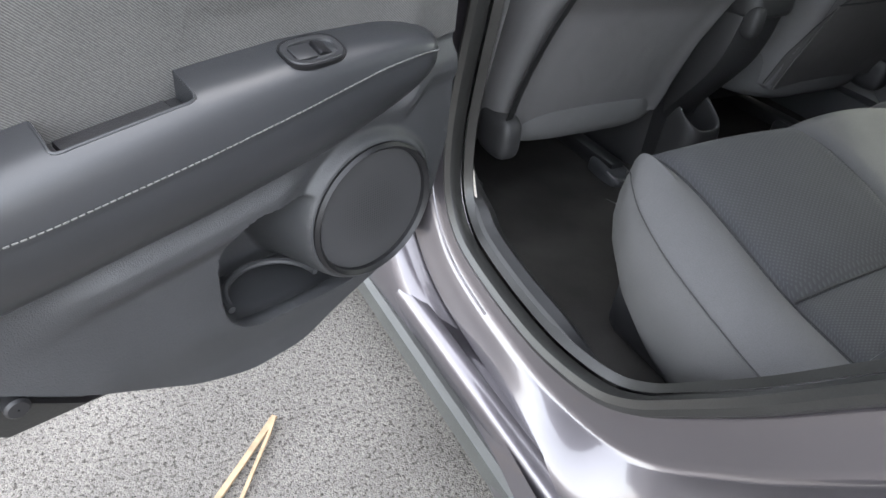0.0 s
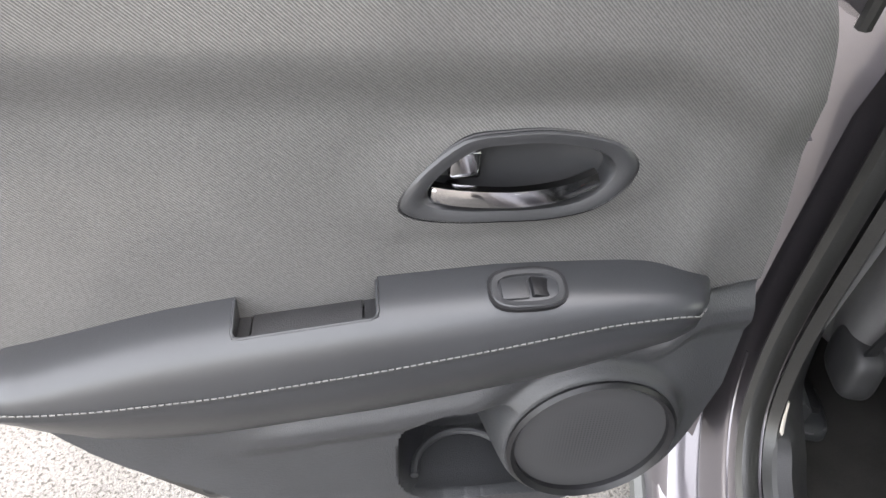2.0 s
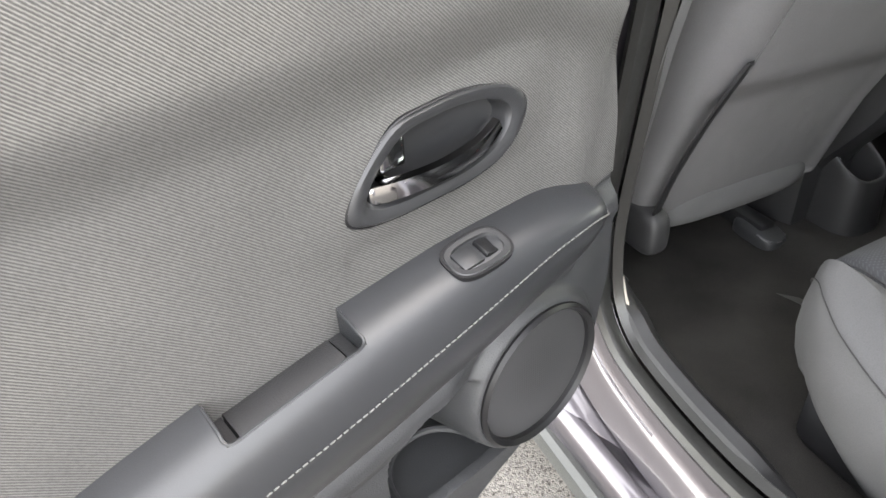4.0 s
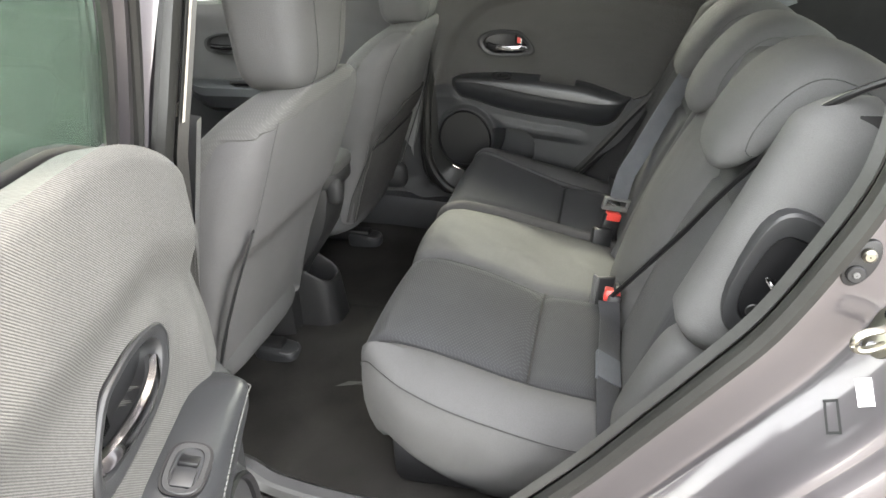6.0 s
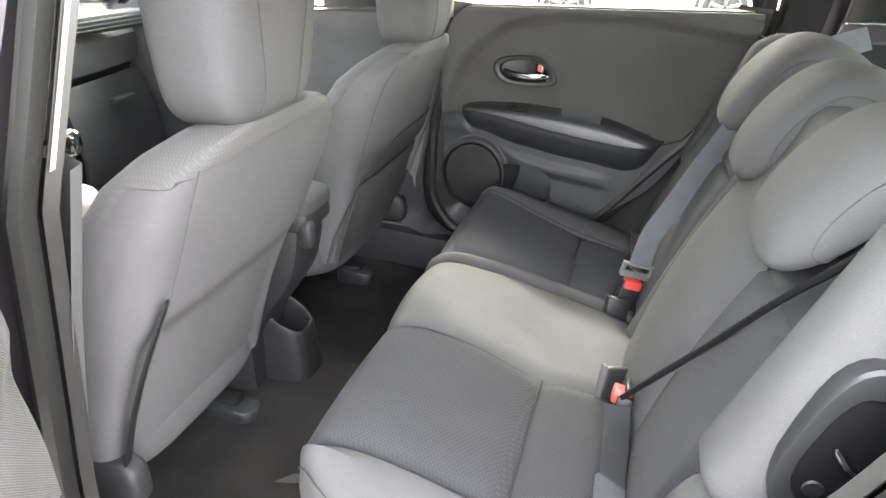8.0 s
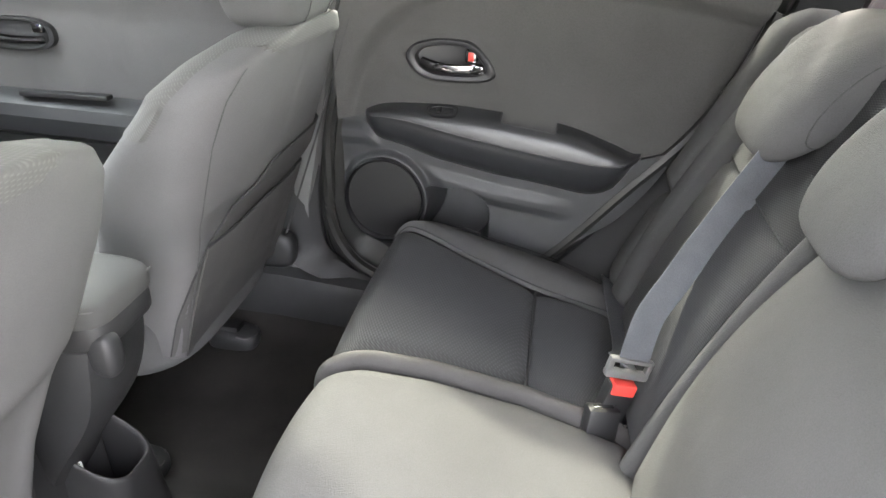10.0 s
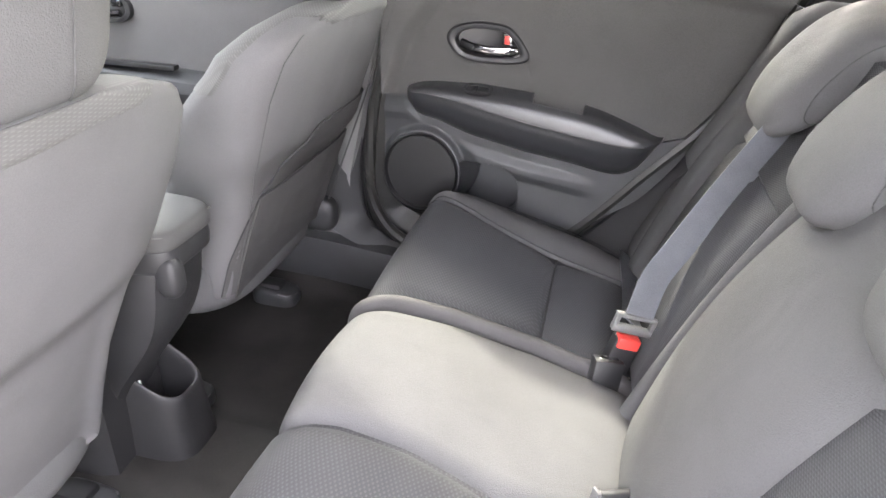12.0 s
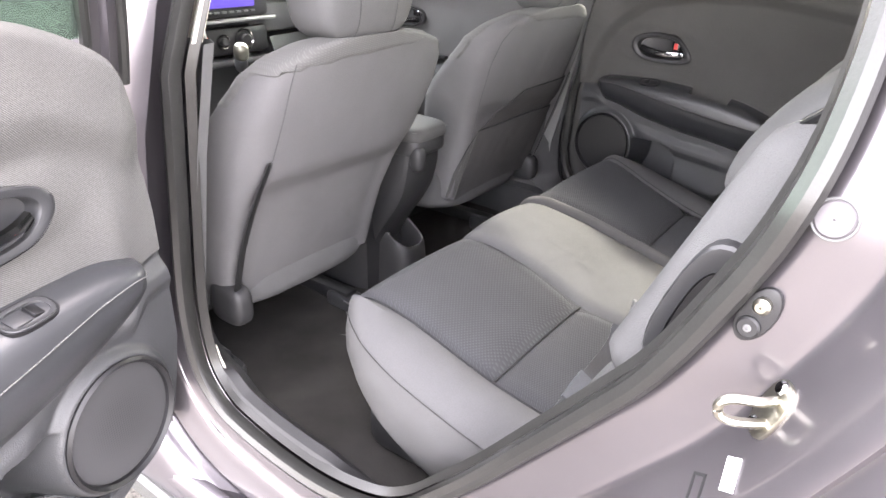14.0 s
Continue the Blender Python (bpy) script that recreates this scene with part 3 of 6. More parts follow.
    def loop(rs, ra, h, n=28, p=3.0):
        out = []
        for k in range(n):
            a = 2 * math.pi * k / n
            ca, sa = math.cos(a), math.sin(a)
            out.append(c + e_s * rs * math.copysign(abs(ca) ** (2 / p), ca) + e_a * ra * math.copysign(abs(sa) ** (2 / p), sa) + e_n * h)
        return out
    sw = put("window_switch", grid([loop(0.033, 0.020, -0.006), loop(0.033, 0.020, 0.0008), loop(0.032, 0.019, 0.0016), loop(0.027, 0.0145, 0.0012), loop(0.0255, 0.013, -0.003), loop(0.001, 0.001, -0.003)], False, True), M_BEZEL, arm, "dark grey oval switch plate")
    put("switch_gap", grid([loop(0.0355, 0.0225, -0.004), loop(0.0355, 0.0225, 0.0006), loop(0.032, 0.019, 0.0004)], False, True), M_JET, sw)
    put("switch_key", move(box(-0.012, 0.012, -0.011, 0.011, -0.005, 0.0015, 0.0015), Matrix.Translation(c + e_s * 0.012) @ Matrix((e_s, e_a, e_n)).transposed().to_4x4()), M_BEZEL, sw)
    put("switch_rocker", move(box(-0.009, 0.009, -0.010, 0.010, -0.005, 0.0005, 0.0015), Matrix.Translation(c - e_s * 0.012) @ Matrix((e_s, e_a, e_n)).transposed().to_4x4() @ pose(0, 0, 0.001, 0, -18, 0)), M_JET, sw)

    # inside handle
    cx, cz = 0.205, 1.004
    loops = []
    for k, d in ((1.04, 0.002), (1.04, 0.0115), (1.0, 0.0140), (0.93, 0.0142), (0.84, 0.0115), (0.80, 0.006), (0.775, -0.022)):
        kz = k if k > 0.9 else k - 0.06
        loops.append(oval([(cx + (s - cx) * k, cz + (z - cz) * kz) for s, z in BEZEL], d))
    put("bezel_gap", grid([oval([(cx + (s - cx) * k, cz + (z - cz) * (k + 0.03)) for s, z in BEZEL], d) for k, d in ((1.065, 0.002), (1.055, 0.0112), (1.035, 0.012), (1.0, 0.010))], False, True), M_JET)
    put("handle_bezel", grid(loops, False, True), M_BEZEL, None, "dark plastic bezel")
    put("handle_cup", columns(0.13, 0.282, 24, lambda s: 0.972, lambda s: 1.040 - 0.25 * max(0, s - 0.24), 12, lambda s, z: -0.020 + 2.0 * (s - 0.208) ** 2, 0.004), M_BEZEL)
    lever = smooth_path([(0.276, 0.0, 0.987), (0.252, 0.009, 0.988), (0.21, 0.013, 0.988), (0.17, 0.012, 0.993), (0.142, 0.005, 1.000)], 6)
    lev = put("handle_lever", sweep(lever, [(0.0, 0.010), (0.006, 0.008), (0.008, 0), (0.006, -0.007), (0, -0.009), (-0.006, -0.006), (-0.007, 0), (-0.005, 0.007)]), M_CHROME, None, "chrome pull lever")
    put("lever_root", box(0.254, 0.281, -0.016, 0.008, 0.977, 0.996, 0.005, 3), M_CHROME, lev)
    put("lock_tab", box(0.238, 0.265, -0.015, 0.004, 1.000, 1.027, 0.004, 3), M_CHROME, None, "chrome lock tab")
    if red_tag:
        put("lock_mark", box(0.245, 0.258, 0.003, 0.0055, 1.004, 1.022, 0.001), M_RED, None, "red lock mark")

    # loudspeaker
    def disc(r, d):
        return [Vector((spk[0] + r * math.cos(2 * math.pi * k / 48), d, spk[1] + r * math.sin(2 * math.pi * k / 48))) for k in range(48)]
    sp = put("speaker_ring", grid([disc(spk_r + 0.005, 0.0), disc(spk_r + 0.005, 0.027), disc(spk_r + 0.001, 0.031), disc(spk_r - 0.004, 0.026), disc(spk_r - 0.005, 0.016)], False, True), M_JET)
    put("speaker_grille", grid([disc(r, 0.020 + 0.0015 * (1 - (r / spk_r) ** 2)) for r in (spk_r - 0.0045, 0.07, 0.05, 0.03, 0.012, 0.001)], False, True), M_GRILLE if side < 0 else M_SHADED_GRILLE, sp, "perforated black loudspeaker grille")
    # bottle holder ring in the pocket
    put("pocket_floor", grid([[(s_, d, 0.574 + 0.006 * step(-0.02, 0.0, d) - 0.01 * math.sin(math.pi * (s_ - 0.09) / 0.22)) for d in (-0.095, -0.06, -0.03, -0.012, -0.002)] for s_ in [0.09 + 0.22 * k / 16 for k in range(17)]]), M_PLASTIC)

    put("holder_rim", tube([(0.225 + 0.062 * math.cos(math.pi * k / 20), -0.012 - 0.062 * math.sin(math.pi * k / 20), 0.585) for k in range(21)], 0.005, 8), M_PLASTIC)

    # the far door is shut on its broad seal
    if side > 0:
        rim_rows = []
        for p, o in loop_frames(OPENING):
            s_, z_ = (TIP_Y - p.y) / 0.93, p.z
            if z_ > 1.2:
                continue
            rim_rows.append([(s_ - o.y * -0.02 * -1, -0.05, z_ + o.z * 0.02), (s_ + o.y * 0.012, -0.03, z_ - o.z * 0.012), (s_ + o.y * 0.035, -0.022, z_ - o.z * 0.035), (s_ + o.y * 0.06, -0.03, z_ - o.z * 0.06), (s_ + o.y * 0.12, -0.05, z_ - o.z * 0.12)])
        put("weather_strip", grid(rim_rows), M_RUBBER, None, "black rubber weather strip")
        line = [(-0.045, 1.02), (-0.055, 0.93), (-0.078, 0.83), (-0.09, 0.70), (-0.090, 0.62), (-0.066, 0.55), (-0.01, 0.49), (0.10, 0.455), (0.26, 0.46), (0.36, 0.52), (0.455, 0.607), (0.575, 0.748), (0.68, 0.87), (0.76, 1.0), (0.80, 1.12)]
        put("door_gasket", tube(smooth_path([(a / 0.93, 0.0, b) for a, b in line], 6), 0.015, 8), M_RUBBER, None, "black rubber gasket")
    # painted shell, glass and frame
    shell_low = lambda s: door_low(s) + (0.025 if s < 0.40 else 0.025 - 0.075 * step(0.40, 0.46, s))
    shell = []
    for i in range(61):
        s = -0.075 + 0.975 * i / 60
        q = min(max(s, -0.052), 0.85)
        lo = shell_low(q) - (0.02 if s > 0.85 else 0)
        hi = min(trim_top(q) - 0.012, 1.20)
        bulge = lambda z: -0.135 - 0.02 * math.sin(math.pi * min(1, max(0, (z - 0.4) / 0.9)))
        shell.append([(s, -0.035, lo), (s, -0.05, lo - 0.004)] + [(s, bulge(lo + (hi - lo) * j / 10), lo + (hi - lo) * j / 10) for j in range(11)] + [(s, -0.05, hi), (s, -0.035, hi - 0.01)])
    put("door_shell", grid(shell), M_PAINT, None, "grey metallic painted door shell")
    # belt moulding, frame and glass
    put("belt_seal", sweep([(s, -0.035, trim_top(min(max(s, -0.052), 0.85)) - 0.004) for s in [0.03 + 0.04 * k for k in range(21)]], [(-0.010, 0), (-0.008, 0.006), (0.002, 0.008), (0.006, 0.002), (0.004, -0.006), (-0.008, -0.006)]), M_BLACK)

    def frame_at(z):
        return -0.065 + 0.27 * (z - 1.2)
    # the sash: a broad front post, the top that falls to the rear, and the rear post
    def sash(outer, inner, name, mat, lab, lift):
        a, b = smooth_path([(s, frame_at(z), z) for s, z in outer], 6), smooth_path([(s, frame_at(z), z) for s, z in inner], 6)
        rows = []
        for p, q in zip(a, b):
            rows.append([p + Vector((0, -0.02, 0)), p + Vector((0, 0.018 + lift, 0)), p.lerp(q, 0.55) + Vector((0, 0.022 + lift, 0)), p.lerp(q, 0.62) + Vector((0, 0.012 + lift, 0)), q + Vector((0, 0.010 + lift, 0)), q + Vector((0, -0.02, 0))])
        return put(name, grid(rows, False, True, True), mat, None, lab)
    outer = [(-0.120, 1.10), (-0.110, 1.20), (-0.086, 1.32), (-0.045, 1.45), (0.06, 1.505), (0.25, 1.515), (0.5, 1.505), (0.74, 1.46), (0.84, 1.38), (0.88, 1.28), (0.885, 1.16)]
    inner = [(-0.050, 1.14), (-0.044, 1.20), (-0.024, 1.32), (0.015, 1.41), (0.09, 1.452), (0.25, 1.452), (0.5, 1.41), (0.70, 1.345), (0.78, 1.29), (0.82, 1.24), (0.83, 1.17)]
    frame_ob = sash(outer, inner, "window_frame", M_PAINT, "painted window frame", 0.0)
    edge = smooth_path([(s, frame_at(z) + 0.012, z) for s, z in inner], 6)
    put("run_channel", tube(edge, 0.008, 8), M_RUBBER, frame_ob)
    put("sash_seal", tube(smooth_path([(s + 0.012, frame_at(z) + 0.022, z) for s, z in outer], 6), 0.008, 8), M_RUBBER, frame_ob, "black rubber seal")
    pane = []
    for i in range(29):
        s = -0.058 + 0.893 * i / 28
        hi = float(np.interp(s, [q[0] for q in inner[3:9]], [q[1] for q in inner[3:9]])) + 0.02 if s > 0.015 else 1.19 + (s + 0.058) * 3.3
        hi = max(hi, 1.185)
        pane.append([(s, frame_at(1.17 + (hi - 1.17) * j / 10), 1.17 + (hi - 1.17) * j / 10) for j in range(11)])
    put("window_pane", solid(grid(pane), 0.004), M_DEEPGLASS if side < 0 else M_GLASS, None, "green tinted window glass")
    # weather strip round the shell and latch
    strip = smooth_path([(-0.062, -0.045, 1.0), (-0.062, -0.045, 0.74), (-0.04, -0.05, 0.64), (0.1, -0.055, 0.56), (0.22, -0.055, 0.51), (0.34, -0.055, 0.53), (0.46, -0.05, 0.575), (0.60, -0.05, 0.68), (0.72, -0.05, 0.83), (0.82, -0.05, 1.02), (0.87, -0.05, 1.15)], 6)
    put("weather_strip", tube(strip, 0.009, 8), M_RUBBER, None, "black rubber weather strip")
    put("latch", box(0.80, 0.845, -0.085, -0.045, 0.95, 1.05, 0.006), M_STEEL)
    # rubber flap under the rear corner, with its fixing
    flap = put("sill_flap", outline_prism([(0.40, -0.050, 0.56), (0.43, -0.050, 0.508), (0.54, -0.050, 0.515), (0.66, -0.050, 0.62), (0.70, -0.05, 0.74)], (0, -1, 0), 0.02, 0.003), M_RUBBER, None, "black rubber flap")
    put("fixing", rod((0.525, -0.05, 0.575), (0.525, -0.022, 0.575), 0.013, 16, 0.003), M_BLACK, flap)
    return th


def grille_material(cells, dark, light):
    m = material("perforated grille", (0.03, 0.03, 0.03), 0.5, vary=0.1)
    n, l = m.node_tree.nodes, m.node_tree.links
    b = n["Principled BSDF"]
    co, v = n.new("ShaderNodeTexCoord"), n.new("ShaderNodeTexVoronoi")
    v.inputs["Scale"].default_value, v.inputs["Randomness"].default_value = cells, 0.0
    l.new(co.outputs["Object"], v.inputs["Vector"])
    ramp = n.new("ShaderNodeValToRGB")
    ramp.color_ramp.elements[0].position, ramp.color_ramp.elements[0].color = 0.25, (dark, dark, dark, 1)
    ramp.color_ramp.elements[1].position, ramp.color_ramp.elements[1].color = 0.45, (light, light, light * 1.04, 1)
    l.new(v.outputs["Distance"], ramp.inputs[0])
    l.new(ramp.outputs[0], b.inputs["Base Color"])
    return m


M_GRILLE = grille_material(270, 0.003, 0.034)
# coarser copy for the shut door, with the cabin's shade in its darker colour
M_SHADED_GRILLE = grille_material(95, 0.003, 0.011)
near_door = door(-1, "open rear car door with grey cloth trim and black armrest", False)
near_door.matrix_world = Matrix.Translation(HINGE) @ pose(0, 0, 0, 0, 0, OPEN) @ Matrix.Translation(-HINGE)
door(1, "shut rear car door with grey cloth trim and black armrest", True)

# ---- body side: door opening, sill, pillars ----
FRAMES = loop_frames(OPENING)


def tumble(z):
    return 0.30 * max(0, z - 1.10)


def side_x(x, z, side):
    return side * (x - tumble(z))


SILL = [(0.004, 0.728), (0.010, 0.741), (0.020, 0.746), (0.032, 0.7495), (0.045, 0.753), (0.058, 0.757), (0.064, 0.762), (0.070, 0.765), (0.085, 0.7695), (0.104, 0.776), (0.116, 0.781), (0.123, 0.783), (0.127, 0.780), (0.129, 0.738), (0.136, 0.736), (0.138, 0.800), (0.143, 0.812), (0.155, 0.824)]
JAMB = [(0.004, 0.728), (0.014, 0.738), (0.022, 0.741), (0.045, 0.743), (0.070, 0.745), (0.079, 0.746), (0.083, 0.7485), (0.087, 0.755), (0.100, 0.778), (0.112, 0.798), (0.124, 0.816), (0.136, 0.829), (0.146, 0.834), (0.152, 0.828), (0.158, 0.833), (0.166, 0.842), (0.181, 0.851), (0.20, 0.857)]


def rearward(p):
    return step(0.30, 0.0, p.y) * step(1.40, 1.05, p.z)


def opening_sheet(side):
    """The painted band round the opening, from the sill's section to the rear jamb's."""
    rows = []
    for p, o in FRAMES:
        rear = rearward(p)
        row = []
        for (a, xa), (b, xb) in zip(SILL, JAMB):
            q = p + o * (a + (b - a) * rear)
            row.append(Vector((side_x(xa + (xb - xa) * rear, q.z, side), q.y, q.z)))
        rows.append(row)
    return grid(rows, True, False)


for side in (-1, 1):
    name = "near" if side < 0 else "far"
    setting("door_opening", opening_sheet(side), M_PAINT,
            "grey metallic painted door opening with sill and pillars", "car body")
    strip = thing("door_seal", "black rubber seal round the door opening", "door seal", "door seals")
    prof = [(-0.004, 0.735), (-0.012, 0.738), (-0.016, 0.750), (-0.013, 0.761), (-0.003, 0.767), (0.007, 0.764), (0.012, 0.754), (0.008, 0.745)]
    part("bulb", grid([[Vector((side_x(x, (p + o * off).z, side), (p + o * off).y, (p + o * off).z)) for off, x in prof] for p, o in FRAMES], True, True), M_RUBBER, strip)
    part("lip", grid([[Vector((side_x(x, (p + o * off).z, side), (p + o * off).y, (p + o * off).z)) for off, x in [(-0.012, 0.726), (-0.021, 0.717), (-0.023, 0.720), (-0.014, 0.733)]] for p, o in FRAMES], True, True), M_RUBBER, strip)
    # inner trim from the seal to the cabin
    trim = []
    for p, o in FRAMES:
        row = []
        low = step(0.55, 0.47, p.z) * step(0.05, 0.25, p.y)
        slim = 1 - 0.8 * step(1.10, 1.16, p.z) * step(0.36, 0.42, p.y)  # narrow beside the upper pillar trim
        for off, x in [(-0.010, 0.73), (-0.008 - 0.020 * low, 0.718), (0.012 * slim - 0.045 * low, 0.70), (0.045 * slim - 0.06 * low, 0.68 + 0.03 * (1 - slim)), (0.075 * slim - 0.06 * low, 0.66 + 0.06 * (1 - slim))]:
            q = p + o * off
            row.append(Vector((side_x(x, q.z, side), q.y, q.z)))
        trim.append(row)
    setting("trim_opening", grid(trim, True, False), M_SILL, "dark plastic trim inside the door opening", "trim")

crease = []
for p, o in FRAMES:
    if p.z < 0.60 and p.y > 0.33:
        q = p + o * 0.062
        crease.append(Vector((-0.7575, q.y, q.z)))
setting("sill_crease", tube(crease, 0.0035, 8), M_PAINT, "pressed crease along the painted sill", "car body")

# outer skin of the near side, below and behind the opening
def outer_skin(side):
    rows = []
    for p, o in FRAMES:
        rear = rearward(p)
        row = []
        for k, (off, x) in enumerate([(0.155, 0.824), (0.165, 0.83), (0.18, 0.836), (0.21, 0.842), (0.28, 0.848), (0.42, 0.845)]):
            q = p + o * (off + 0.045 * rear)
            x += 0.033 * rear
            z = max(q.z, 0.29 - 0.02 * k)
            if p.y > 0.3 and p.z > 0.5:
                q.y = p.y + (q.y - p.y)
            row.append(Vector((side_x(x, min(z, 1.5), side), q.y, min(z, 1.5))))
        rows.append(row)
    return grid(rows, True, False)


for side in (-1, 1):
    setting("body_side", outer_skin(side), M_PAINT, "grey metallic painted body side", "car body")

# rocker panel: a long painted beam with a black lower edge
for side in (-1, 1):
    prof = [(0.800, 0.300), (0.806, 0.307), (0.822, 0.306), (0.834, 0.298), (0.840, 0.28), (0.838, 0.25), (0.82, 0.225), (0.79, 0.215), (0.77, 0.215), (0.77, 0.29)]
    setting("rocker_panel", grid([[Vector((side * x, y, z)) for x, z in prof] for y in (-0.02, 0.02, 0.3, 0.7, 1.2, 1.7)], False, True, True), M_PAINT, "grey painted rocker panel under the doors", "car body")
    setting("rocker_cladding", grid([[Vector((side * x, y, z)) for x, z in [(0.82, 0.246), (0.850, 0.252), (0.862, 0.244), (0.860, 0.20), (0.83, 0.175), (0.77, 0.175), (0.77, 0.22)]] for y in (-0.05, 0.3, 0.8, 1.7)], False, True, True), M_CLADDING, "grey plastic rocker cladding", "car body")

# ---- cabin shell ----
floor_profile = [(-0.70, 0.37), (-0.62, 0.335), (-0.3, 0.325), (-0.16, 0.33), (-0.10, 0.36), (0.095, 0.362), (0.125, 0.318), (0.3, 0.31), (0.62, 0.32), (0.70, 0.37)]
floor_f = soft_table(floor_profile)
rows = []
for i in range(71):
    x = -0.70 + 1.40 * i / 70
    rows.append([(x, -0.2 + 2.1 * j / 90, floor_f(x) + 0.004 * noise.noise((x * 9, j * 0.2, 0)) + (0.0 if j < 70 else (j - 70) * 0.006)) for j in range(91)])
setting("floor", grid(rows), M_CARPET, "charcoal carpet on the car's floor", "carpet")
setting("floor_pan", box(-0.76, 0.76, -1.9, 1.9, 0.20, 0.30, 0.02), M_BLACK, "dark underside of the car", "car body")
# roof with headliner
roof = []
for i in range(21):
    x = -0.56 + 1.12 * i / 20
    roof.append([(x, -1.5 + 2.5 * j / 20, 1.60 - 0.10 * (x / 0.56) ** 2 - 0.05 * ((j - 11) / 11) ** 2) for j in range(21)])
setting("roof", solid(grid(roof), 0.012), M_PAINT, "grey metallic painted car roof", "car roof")
setting("ceiling", grid([[(x, y, z - 0.035) for x, y, z in row] for row in roof]), M_HEADLINER, "light grey cloth headliner", "headliner")
for side in (-1, 1):
    # roof rail, windscreen pillar and rear pillar
    rail = smooth_path([(side * 0.80, 1.80, 1.02), (side * 0.70, 1.35, 1.28), (side * 0.62, 1.0, 1.44), (side * 0.60, 0.5, 1.50), (side * 0.60, -0.4, 1.49), (side * 0.60, -1.0, 1.46), (side * 0.64, -1.5, 1.36), (side * 0.72, -1.75, 1.1)], 6)
    setting("roof_rail", sweep(rail, [(-0.035, -0.045), (0.035, -0.045), (0.045, 0.0), (0.03, 0.045), (-0.03, 0.045), (-0.045, 0.0)]), M_PAINT, "painted roof rail and windscreen pillar", "car body")
# windscreen, bonnet and tail as plain closing forms
ws = [[(0.60 * (1 - 0.0) * (1 + 0.25 * j / 10) * (i / 10 - 1), 1.0 + 0.82 * j / 10, 1.47 - 0.43 * j / 10 - 0.03 * ((i / 10 - 1) ** 2)) for j in range(11)] for i in range(21)]
wind = setting("windscreen", solid(grid(ws), 0.005), M_CLEAR, "sloping windscreen glass", "windscreen")
wind.visible_shadow = False
setting("bonnet", solid(grid([[(0.86 * (i / 8 - 1), 1.80 + 0.95 * j / 8, 1.04 - 0.16 * (j / 8) ** 1.5 - 0.10 * (i / 8 - 1) ** 2) for j in range(9)] for i in range(17)]), 0.01), M_PAINT, "grey metallic painted bonnet", "bonnet")
setting("body_front", box(-0.84, 0.84, 1.75, 2.78, 0.22, 0.80, 0.08, 3), M_PAINT, "grey metallic painted front of the car", "car body")
setting("body_rear", box(-0.84, 0.84, -1.78, -1.60, 0.25, 1.05, 0.06, 3), M_PAINT, "grey metallic painted tail of the car", "car body")
setting("boot_floor", box(-0.62, 0.62, -1.6, -0.45, 0.60, 0.64, 0.01), M_CARPET, "charcoal boot carpet", "carpet")
rear_glass = setting("rear_window", solid(grid([[(0.58 * (i / 6 - 1), -1.74 + 0.30 * j / 6, 1.05 + 0.38 * j / 6) for j in range(7)] for i in range(13)]), 0.004), M_GLASS, "tinted rear window", "window")
rear_glass.visible_shadow = False
